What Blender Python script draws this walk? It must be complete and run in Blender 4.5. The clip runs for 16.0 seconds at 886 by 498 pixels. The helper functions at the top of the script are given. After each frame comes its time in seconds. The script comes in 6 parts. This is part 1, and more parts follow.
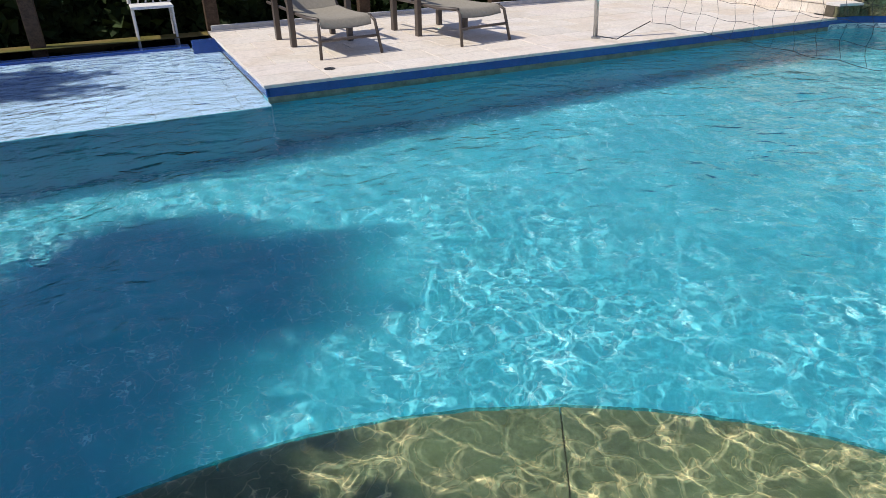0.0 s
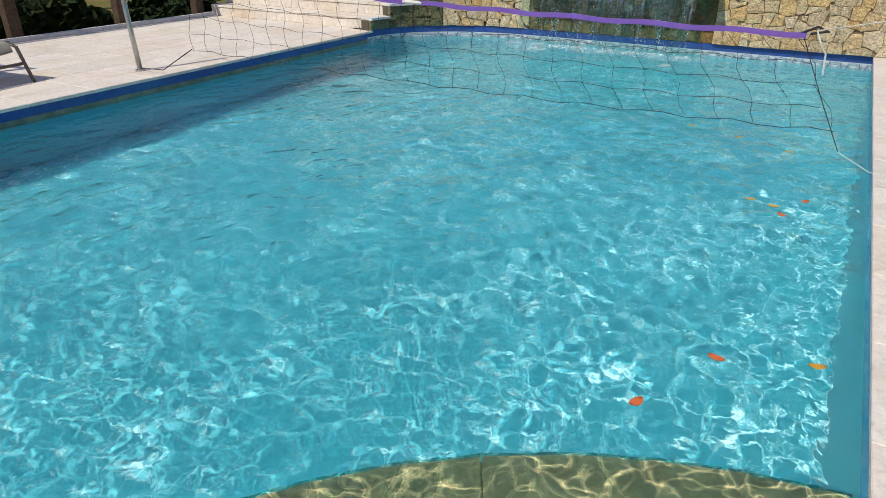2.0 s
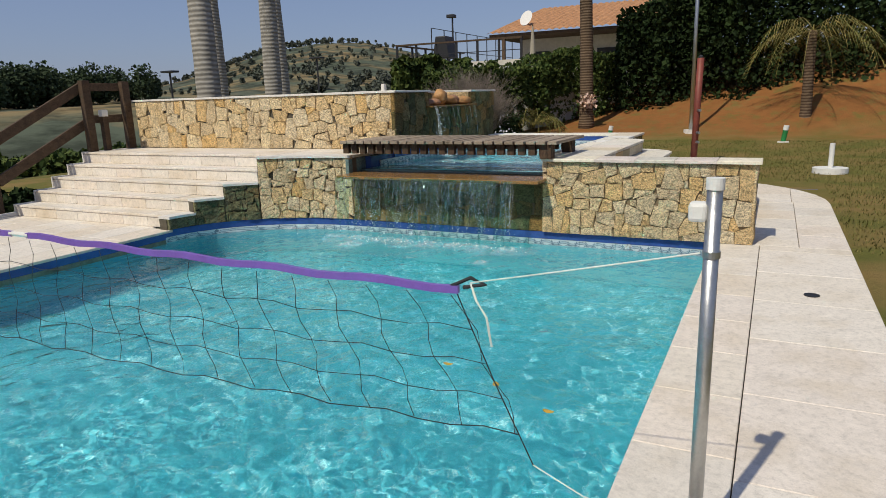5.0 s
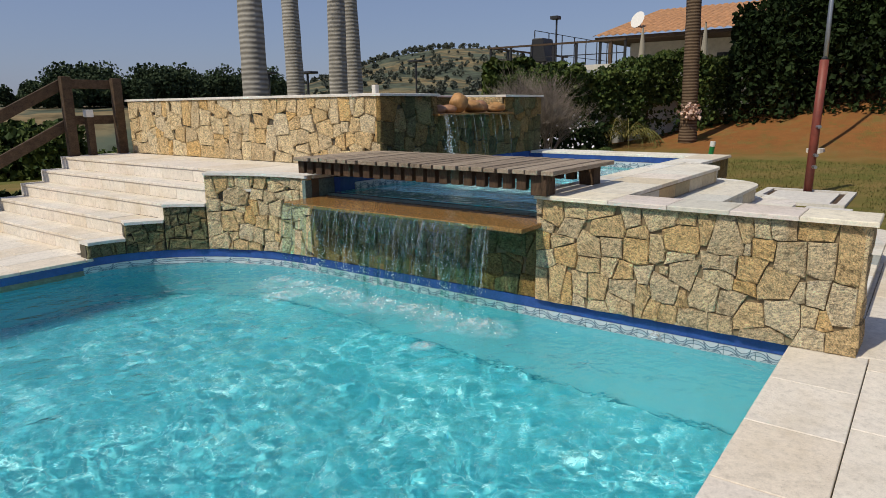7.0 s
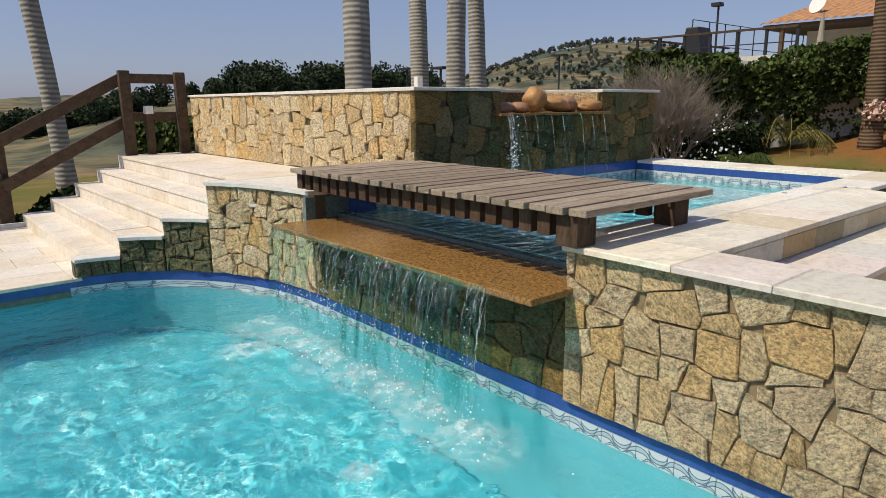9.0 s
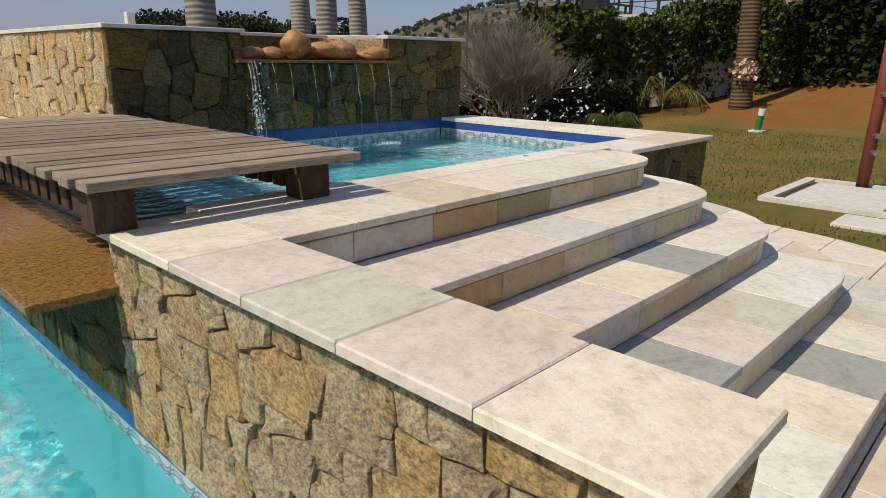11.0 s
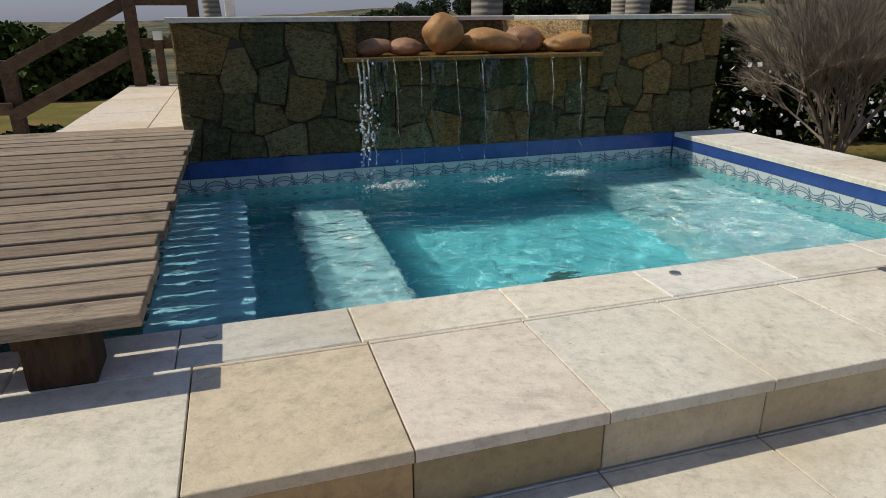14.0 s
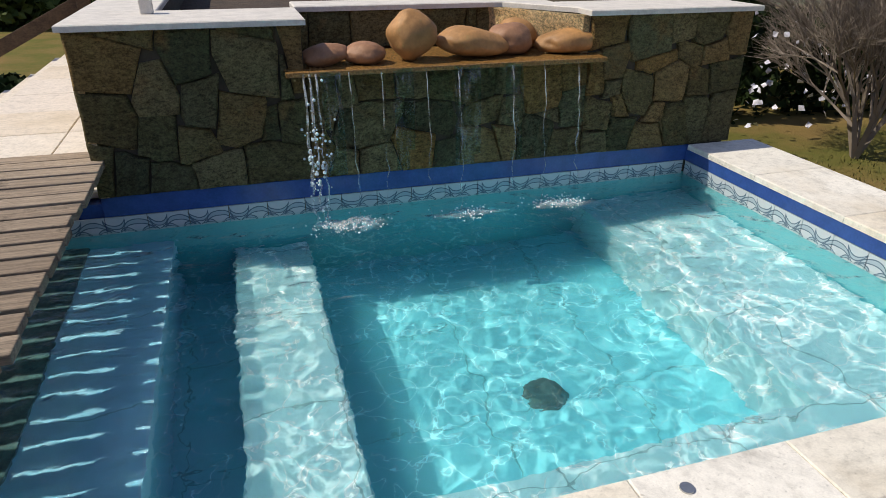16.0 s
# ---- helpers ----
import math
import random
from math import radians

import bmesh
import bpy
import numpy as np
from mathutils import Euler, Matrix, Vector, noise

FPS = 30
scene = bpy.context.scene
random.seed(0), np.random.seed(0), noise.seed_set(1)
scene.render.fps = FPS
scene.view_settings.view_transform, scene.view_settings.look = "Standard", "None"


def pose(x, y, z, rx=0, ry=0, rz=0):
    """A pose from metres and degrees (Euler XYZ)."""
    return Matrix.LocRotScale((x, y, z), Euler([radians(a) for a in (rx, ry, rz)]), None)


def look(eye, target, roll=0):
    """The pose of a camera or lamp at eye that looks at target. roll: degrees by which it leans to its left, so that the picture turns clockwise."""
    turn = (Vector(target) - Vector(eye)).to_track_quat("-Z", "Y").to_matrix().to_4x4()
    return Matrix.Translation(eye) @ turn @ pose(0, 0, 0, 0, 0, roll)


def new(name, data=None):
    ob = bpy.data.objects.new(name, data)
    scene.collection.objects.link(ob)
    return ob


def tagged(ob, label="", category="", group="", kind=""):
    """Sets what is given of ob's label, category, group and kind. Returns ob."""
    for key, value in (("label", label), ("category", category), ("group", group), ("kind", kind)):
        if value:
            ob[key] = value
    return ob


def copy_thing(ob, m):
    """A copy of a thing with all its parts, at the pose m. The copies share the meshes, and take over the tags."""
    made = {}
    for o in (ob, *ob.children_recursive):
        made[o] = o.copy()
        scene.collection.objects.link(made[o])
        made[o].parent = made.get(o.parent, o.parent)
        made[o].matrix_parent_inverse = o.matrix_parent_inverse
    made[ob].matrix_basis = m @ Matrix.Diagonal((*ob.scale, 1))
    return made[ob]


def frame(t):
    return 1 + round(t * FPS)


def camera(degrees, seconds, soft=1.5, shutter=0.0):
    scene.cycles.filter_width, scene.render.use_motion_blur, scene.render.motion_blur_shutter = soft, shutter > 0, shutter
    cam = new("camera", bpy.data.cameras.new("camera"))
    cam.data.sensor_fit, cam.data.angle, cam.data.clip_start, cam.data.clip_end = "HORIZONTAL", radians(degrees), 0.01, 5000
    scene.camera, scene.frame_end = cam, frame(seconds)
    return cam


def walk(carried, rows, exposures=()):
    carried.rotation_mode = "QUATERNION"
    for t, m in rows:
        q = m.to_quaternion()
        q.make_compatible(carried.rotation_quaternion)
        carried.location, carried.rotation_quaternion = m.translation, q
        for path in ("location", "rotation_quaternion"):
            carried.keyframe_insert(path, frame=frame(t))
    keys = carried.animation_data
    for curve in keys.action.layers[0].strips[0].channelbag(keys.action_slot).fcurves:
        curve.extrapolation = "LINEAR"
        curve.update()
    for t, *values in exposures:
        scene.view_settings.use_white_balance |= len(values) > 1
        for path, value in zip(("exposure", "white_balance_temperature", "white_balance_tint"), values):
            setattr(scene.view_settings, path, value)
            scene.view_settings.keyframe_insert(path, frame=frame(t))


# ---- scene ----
cam = camera(68.1, 16.0, soft=0.8)
PATH = [
    (0, (0.463, 0.417, 1.366), (1.223, 2.019, 0.441), -1.0),
    (0.5, (0.801, 0.114, 1.397), (1.732, 1.621, 0.468), -0.9),
    (1, (1.095, -0.081, 1.406), (2.186, 1.318, 0.482), -1.1),
    (1.5, (0.986, 0.111, 1.44), (2.336, 1.264, 0.519), -0.1),
    (2, (0.977, 0.36, 1.403), (2.52, 1.268, 0.513), 0.1),
    (2.5, (1.16, 0.207, 1.398), (2.799, 1.082, 0.657), -0.5),
    (3, (1.238, 0.143, 1.459), (2.949, 1.024, 0.914), -0.3),
    (3.5, (1.511, 0.084, 1.49), (3.248, 0.937, 0.987), -0.5),
    (4, (1.929, -0.109, 1.548), (3.68, 0.727, 1.065), -0.6),
    (4.5, (2.568, -0.361, 1.54), (4.321, 0.484, 1.078), -1.4),
    (7, (5.888, -0.58, 1.513), (7.456, 0.586, 1.086), -0.6),
    (7.5, (6.437, -0.551, 1.503), (7.937, 0.699, 1.07), -0.5),
    (8, (6.937, -0.445, 1.497), (8.367, 0.884, 1.061), -0.5),
    (8.5, (7.418, -0.351, 1.508), (8.782, 1.046, 1.073), -0.6),
    (9, (7.825, -0.186, 1.517), (9.089, 1.302, 1.083), -0.4),
    (9.5, (8.203, -0.145, 1.495), (9.427, 1.377, 1.068), -0.6),
    (10, (8.643, -0.347, 1.468), (10.049, 1.008, 1.04), -0.8),
    (12.5, (10.682, -0.745, 1.42), (11.884, 0.666, 0.67), -0.5),
    (13, (11.051, -0.491, 1.426), (11.923, 1.172, 0.738), -1.2),
    (13.5, (11.377, -0.137, 1.525), (12.012, 1.632, 0.841), -0.9),
    (14, (11.632, 0.186, 1.639), (12.186, 1.989, 0.975), -0.4),
    (14.5, (11.713, 0.532, 1.832), (12.179, 2.342, 1.119), 0.0),
    (15, (11.892, 0.796, 1.91), (12.312, 2.597, 1.149), -0.1),
    (15.5, (12.032, 0.915, 1.992), (12.453, 2.67, 1.13), 0.1),
    (16, (12.048, 0.946, 2.038), (12.578, 2.664, 1.162), 0.4),
]
walk(cam, [(t, look(eye, target, roll)) for t, eye, target, roll in PATH],
     exposures=[(0, 0.1, 6250, 12), (1.0, 0.05, 6330, 11), (2.5, -0.1, 6450, 9), (3.5, -0.14, 6550, 6), (7.5, -0.14, 6650, 7), (8.5, 0.02, 6750, 8), (9.5, 0.13, 6900, 9), (10, 0.08, 7000, 10), (12.5, -0.17, 6900, 5), (13.0, -0.12, 6900, 5), (13.5, -0.3, 6850, 5), (14.0, -0.3, 6850, 5), (15, 0.03, 6700, 8), (16, 0.05, 6700, 9)])

# ---- light ----
SUN_TO = Vector((0.98, -0.265, -1.28)).normalized()
world = bpy.data.worlds.new("sky")
scene.world = world
world.use_nodes = True
wn = world.node_tree
sky = wn.nodes.new("ShaderNodeTexSky")
sky.sky_type = "NISHITA"
sky.sun_disc = False
sky.sun_elevation = math.asin(-SUN_TO.z)
sky.sun_rotation = math.atan2(-SUN_TO.x, -SUN_TO.y)
sky.dust_density = 0.9
sky.ozone_density = 6.0
sky.air_density = 1.0
tint = wn.nodes.new("ShaderNodeMix")
tint.data_type, tint.blend_type = "RGBA", "MULTIPLY"
tint.inputs[0].default_value = 1.0
tint.inputs[7].default_value = (1.1, 0.97, 1.02, 1)
wn.links.new(sky.outputs[0], tint.inputs[6])
haze = wn.nodes.new("ShaderNodeMix")
haze.data_type = "RGBA"
haze.inputs[0].default_value = 0.55
haze.inputs[7].default_value = (2.2, 2.75, 4.5, 1)
wn.links.new(tint.outputs[2], haze.inputs[6])
wn.links.new(haze.outputs[2], wn.nodes["Background"].inputs[0])
wn.nodes["Background"].inputs[1].default_value = 0.104
sun_data = bpy.data.lights.new("sun", "SUN")
sun_data.energy, sun_data.angle, sun_data.color = 3.8, radians(0.8), (1.0, 0.92, 0.79)
sun = new("sun", sun_data)
sun.matrix_basis = Matrix.Translation((-10, 5, 20)) @ SUN_TO.to_track_quat("-Z", "Y").to_matrix().to_4x4()


# ---- materials ----
class Mat:
    """A short way to write node materials."""

    def __init__(self, name):
        self.m = bpy.data.materials.new(name)
        self.m.use_nodes = True
        self.t = self.m.node_tree
        self.b = self.t.nodes["Principled BSDF"]
        self.coord = self.add("ShaderNodeTexCoord")
        self.geo = self.add("ShaderNodeNewGeometry")

    def add(self, kind, **sockets):
        n = self.t.nodes.new(kind)
        for k, v in sockets.items():
            self.put(n, k, v)
        return n

    def put(self, n, key, v):
        s = n.inputs[int(key[1:])] if key[0] == "i" and key[1:].isdigit() else n.inputs[key]
        if isinstance(v, bpy.types.NodeSocket):
            self.t.links.new(v, s)
        else:
            s.default_value = v

    def noise(self, scale, detail=4, rough=0.6, vec=None, stretch=None):
        v = vec or self.geo.outputs["Position"]
        if stretch:
            v = self.add("ShaderNodeVectorMath", i0=v, i1=stretch)
            v.operation = "MULTIPLY"
            v = v.outputs[0]
        return self.add("ShaderNodeTexNoise", Vector=v, Scale=scale, Detail=detail, Roughness=rough).outputs[0]

    def ramp(self, fac, *stops, flat=False):
        n = self.add("ShaderNodeValToRGB", Fac=fac)
        if flat:
            n.color_ramp.interpolation = "CONSTANT"
        e = n.color_ramp.elements
        while len(e) < len(stops):
            e.new(0.5)
        for el, (p, c) in zip(e, stops):
            el.position = p
            el.color = (*c, 1) if len(c) == 3 else c
        return n.outputs[0]

    def mix(self, fac, a, b, mode="MIX"):
        n = self.add("ShaderNodeMix")
        n.data_type, n.blend_type = "RGBA", mode
        self.put(n, "i0", fac)
        self.put(n, "i6", (*a, 1) if isinstance(a, tuple) else a)
        self.put(n, "i7", (*b, 1) if isinstance(b, tuple) else b)
        return n.outputs[2]

    def bump(self, height, strength=0.4, dist=0.01):
        self.put(self.b, "Normal", self.add("ShaderNodeBump", Height=height, Strength=strength, Distance=dist).outputs[0])
        return self

    def rand(self):
        return self.add("ShaderNodeObjectInfo").outputs["Random"]

    def done(self, color, rough=0.6, metal=0.0, spec=0.5):
        self.put(self.b, "Base Color", (*color, 1) if isinstance(color, tuple) else color)
        self.put(self.b, "Roughness", rough)
        self.put(self.b, "Metallic", metal)
        self.put(self.b, "Specular IOR Level", spec)
        return self.m


def g(v):
    return (v, v, v)


def wall_stone(name, tones, joint=0.0):
    m = Mat(name)
    n = len(tones)
    base = m.ramp(m.rand(), *[((i + 0.5) / n, c) for i, c in enumerate(tones)])
    spots = m.ramp(m.noise(13, 7, 0.75), (0.32, g(0.62)), (0.47, g(1.0)), (0.72, g(1.2)))
    c = m.mix(1.0, base, spots, "MULTIPLY")
    rust = m.ramp(m.noise(4.5, 5), (0.56, g(0)), (0.72, g(1)))
    c = m.mix(m.mix(1.0, rust, (0.6, 0.6, 0.6), "MULTIPLY"), c, (0.36, 0.2, 0.07))
    spin = m.add("ShaderNodeVectorRotate", Vector=m.geo.outputs["Position"], Axis=(1.0, 0.35, 0.0), Angle=m.add("ShaderNodeMapRange", Value=m.rand(), **{"To Min": -0.9, "To Max": 0.9}).outputs[0])
    grain = m.noise(52, 8, 0.82, vec=spin.outputs[0], stretch=(0.6, 0.6, 1.35))
    c = m.mix(1.0, c, m.ramp(grain, (0.38, g(0.42)), (0.5, g(1.12)), (0.62, g(1.5))), "MULTIPLY")
    h = m.add("ShaderNodeMath", i0=grain, i1=m.noise(11, 5))
    c = m.mix(1.0, c, m.ramp(m.noise(95, 5, 0.75), (0.36, g(0.55)), (0.5, g(1.0)), (0.66, g(1.25))), "MULTIPLY")
    m.bump(h.outputs[0], 1.0, 0.05)
    return m.done(c, 0.85, spec=0.25)


# one quartzite twice: sun-facing tones, then darker ones for damp and shaded faces
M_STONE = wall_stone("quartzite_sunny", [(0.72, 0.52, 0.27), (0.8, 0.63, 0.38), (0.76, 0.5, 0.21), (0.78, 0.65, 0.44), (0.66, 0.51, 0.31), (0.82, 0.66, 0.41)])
M_STONE_WET_SHADED = wall_stone("quartzite_damp_shaded", [(0.16, 0.15, 0.065), (0.36, 0.23, 0.09), (0.1, 0.11, 0.05), (0.4, 0.23, 0.07), (0.15, 0.16, 0.08), (0.3, 0.24, 0.11), (0.12, 0.12, 0.06)])

M_STONE_MOSS = wall_stone("quartzite_mossy", [(0.2, 0.2, 0.1), (0.3, 0.26, 0.13), (0.13, 0.15, 0.08), (0.24, 0.22, 0.12)])


def paver_mat(name, calm, tones):
    m = Mat(name)
    r = m.rand()
    base = m.ramp(r, *[(i / len(tones), c) for i, c in enumerate(tones)], flat=True)
    if calm:
        base = m.mix(0.62, base, (0.7, 0.62, 0.53))
    spin = m.add("ShaderNodeVectorRotate", Vector=m.geo.outputs["Position"], Angle=m.add("ShaderNodeMath", i0=r, i1=40.0).outputs[0])
    spin.inputs["Angle"].links[0].from_node.operation = "MULTIPLY"
    vein = m.noise(6, 8, 0.75, vec=spin.outputs[0], stretch=(0.7, 1.7, 1))
    deep = 0.16 if calm else 0.26
    c = m.mix(1.0, base, m.ramp(vein, (0.3, g(1 - deep)), (0.47, g(1.0)), (0.7, g(1.1))), "MULTIPLY")
    mott = m.noise(24, 6, 0.75)
    c = m.mix(1.0, c, m.ramp(mott, (0.34, g(0.82)), (0.5, g(1.0)), (0.68, g(1.07))), "MULTIPLY")
    pits = m.noise(70, 3, 0.6)
    c = m.mix(1.0, c, m.ramp(pits, (0.27, g(0.72)), (0.36, g(1.0)), (0.7, g(1.04))), "MULTIPLY")
    c = m.mix(1.0, c, m.ramp(m.noise(190, 3, 0.7), (0.35, g(0.94)), (0.65, g(1.04))), "MULTIPLY")
    stain = m.ramp(m.noise(1.7, 5), (0.5, g(0)), (0.75, g(0.5)))
    c = m.mix(stain, c, (0.5, 0.4, 0.26))
    h = m.add("ShaderNodeMath", i0=vein, i1=m.noise(55, 4))
    m.bump(h.outputs[0], 0.35, 0.006)
    return m.done(c, 0.7, spec=0.3)


TREAD = [(0.68, 0.63, 0.53), (0.74, 0.71, 0.64), (0.66, 0.57, 0.44), (0.73, 0.65, 0.56), (0.77, 0.74, 0.67), (0.72, 0.67, 0.57), (0.76, 0.7, 0.59),
         (0.7, 0.64, 0.58), (0.72, 0.68, 0.59), (0.6, 0.58, 0.52), (0.74, 0.71, 0.65)]
FRONT = [(0.6, 0.52, 0.38), (0.5, 0.4, 0.25), (0.64, 0.57, 0.45), (0.56, 0.47, 0.32), (0.62, 0.58, 0.5), (0.58, 0.5, 0.36)]
M_PAVER = paver_mat("sandstone_paver", False, TREAD)
M_RISER = paver_mat("tan_sandstone_riser", False, FRONT)
M_GREY_SLAB = paver_mat("grey_green_slab", False, [(0.34, 0.36, 0.33)])
M_PALE_GREY = paver_mat("pale_grey_slab", False, [(0.58, 0.55, 0.47)])
M_ROSE = paver_mat("rose_sandstone", False, [(0.66, 0.58, 0.52)])
M_CREAM = paver_mat("cream_sandstone", False, [(0.76, 0.69, 0.55)])
M_OCHRE = paver_mat("ochre_sandstone", False, [(0.48, 0.34, 0.17)])
M_OLIVE = paver_mat("ribbed_olive_sandstone", False, [(0.36, 0.29, 0.17)])
M_HONEY = paver_mat("honey_sandstone", False, [(0.63, 0.54, 0.4)])
M_DECK = paver_mat("pale_deck_paver", True, TREAD)


def plain(name, col, rough=0.6, metal=0.0, scale=12, var=0.25, bump=0.15, stretch=None):
    m = Mat(name)
    n = m.noise(scale, 6, 0.65, stretch=stretch)
    fine = m.noise(scale * 7, 4, 0.6, stretch=stretch)
    c = m.mix(1.0, col, m.ramp(n, (0.3, g(1 - var)), (0.7, g(1 + var * 0.6))), "MULTIPLY")
    c = m.mix(1.0, c, m.ramp(fine, (0.3, g(1 - var * 0.5)), (0.7, g(1 + var * 0.3))), "MULTIPLY")
    m.bump(fine, bump, 0.01)
    return m.done(c, rough, metal)


M_COPING = plain("white_marble_coping", (0.7, 0.66, 0.6), 0.6, var=0.18)
M_GROUT = plain("grey_mortar", (0.13, 0.12, 0.1), 0.9)
M_DARK_MORTAR = plain("dark_mortar", (0.1, 0.085, 0.06), 0.95)
M_TAN_MORTAR = plain("tan_mortar", (0.24, 0.18, 0.1), 0.95)
M_BLUE = plain("cobalt_glazed_tile", (0.035, 0.085, 0.3), 0.15, var=0.2, bump=0.03)
M_BAND = plain("mossy_waterline_band", (0.2, 0.21, 0.15), 0.5, var=0.5, scale=7)
M_GRANITE = plain("brown_granite_shelf", (0.33, 0.18, 0.06), 0.16, scale=75, var=0.7, bump=0.05)
M_GREEN = plain("dark_green_gloss", (0.14, 0.21, 0.2), 0.2, scale=40, var=0.4, bump=0.05)


def wood_mat(name, a, b, stretch):
    m = Mat(name)
    n = m.noise(9, 8, 0.7, stretch=stretch)
    f = m.noise(45, 5, 0.7, stretch=stretch)
    base = m.mix(m.rand(), a, b)
    c = m.mix(1.0, base, m.ramp(n, (0.3, g(0.5)), (0.6, g(1.1))), "MULTIPLY")
    c = m.mix(1.0, c, m.ramp(f, (0.35, g(0.65)), (0.6, g(1.1))), "MULTIPLY")
    m.bump(f, 0.6, 0.006)
    return m.done(c, 0.75, spec=0.25)


def plank_mat():
    """Sun-bleached boards with dark damp stains and knots."""
    m = Mat("weathered_deck_wood")
    n = m.noise(9, 8, 0.7, stretch=(0.5, 6, 6))
    f = m.noise(45, 5, 0.7, stretch=(0.5, 6, 6))
    c = m.mix(m.rand(), (0.28, 0.215, 0.155), (0.42, 0.335, 0.25))
    c = m.mix(1.0, c, m.ramp(n, (0.3, g(0.55)), (0.6, g(1.1))), "MULTIPLY")
    c = m.mix(1.0, c, m.ramp(f, (0.35, g(0.65)), (0.6, g(1.1))), "MULTIPLY")
    c = m.mix(1.0, c, m.ramp(m.noise(3.3, 6, 0.8), (0.56, g(1.0)), (0.7, g(0.4))), "MULTIPLY")
    m.bump(f, 0.6, 0.006)
    return m.done(c, 0.75, spec=0.25)


M_PLANK = plank_mat()
M_BLOCK = wood_mat("dark_stained_wood", (0.07, 0.042, 0.025), (0.1, 0.06, 0.035), (2, 2, 0.5))
M_FENCE = wood_mat("brown_fence_wood", (0.085, 0.055, 0.034), (0.12, 0.078, 0.048), (1, 1, 1.4))
M_BOULDER = plain("tan_river_rock", (0.45, 0.235, 0.085), 0.6, scale=5, var=0.35, bump=0.25)
M_BOULDER_B = plain("brown_river_rock", (0.33, 0.17, 0.09), 0.6, scale=6, var=0.35, bump=0.25)


def pool_tile(name, a, b, size, joint=0.6):
    """Glazed pool tile with thin darker joints."""
    m = Mat(name)
    p = m.geo.outputs["Position"]
    # joints bent in the pattern to imitate refraction by ripples
    wob = m.add("ShaderNodeVectorMath", i0=m.add("ShaderNodeTexNoise", Vector=p, Scale=4.5, Detail=2.0).outputs["Color"], i1=(0.22, 0.22, 0.0))
    wob.operation = "MULTIPLY"
    q = m.add("ShaderNodeVectorMath", i0=p, i1=wob.outputs[0])
    br = m.add("ShaderNodeTexBrick", Vector=q.outputs[0], Scale=1.0)
    br.offset = 0.0
    m.put(br, "Brick Width", size)
    m.put(br, "Row Height", size)
    m.put(br, "Mortar Size", 0.004)
    m.put(br, "Color1", (1, 1, 1, 1))
    m.put(br, "Color2", (0.93, 0.93, 0.93, 1))
    m.put(br, "Mortar", (joint, joint, joint, 1))
    c = m.mix(m.noise(0.5, 3), a, b)
    c = m.mix(1.0, c, br.outputs[0], "MULTIPLY")
    return m.done(c, 0.35, spec=0.2)


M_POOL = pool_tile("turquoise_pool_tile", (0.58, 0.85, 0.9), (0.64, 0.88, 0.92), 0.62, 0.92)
# floor tile darkened for the walls, in place of the water's dimming
M_POOL_WALL = pool_tile("dimmed_turquoise_wall_tile", (0.1, 0.42, 0.5), (0.13, 0.46, 0.54), 0.62, 0.9)
M_SPA_WALL = pool_tile("dimmed_teal_spa_wall_tile", (0.13, 0.45, 0.5), (0.16, 0.5, 0.55), 0.62, 0.9)
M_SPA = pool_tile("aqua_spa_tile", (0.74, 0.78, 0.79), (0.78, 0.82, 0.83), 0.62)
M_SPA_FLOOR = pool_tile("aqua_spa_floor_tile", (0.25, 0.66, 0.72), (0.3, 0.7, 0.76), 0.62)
M_BENCH = pool_tile("blue_bench_tile", (0.45, 0.7, 0.86), (0.48, 0.73, 0.88), 0.62)
M_LEDGE = pool_tile("pale_blue_ledge_tile", (0.62, 0.72, 0.82), (0.66, 0.75, 0.84), 0.36)
M_STEPSTONE = plain("underwater_beige_stone", (0.66, 0.61, 0.5), 0.7, scale=4, var=0.35)


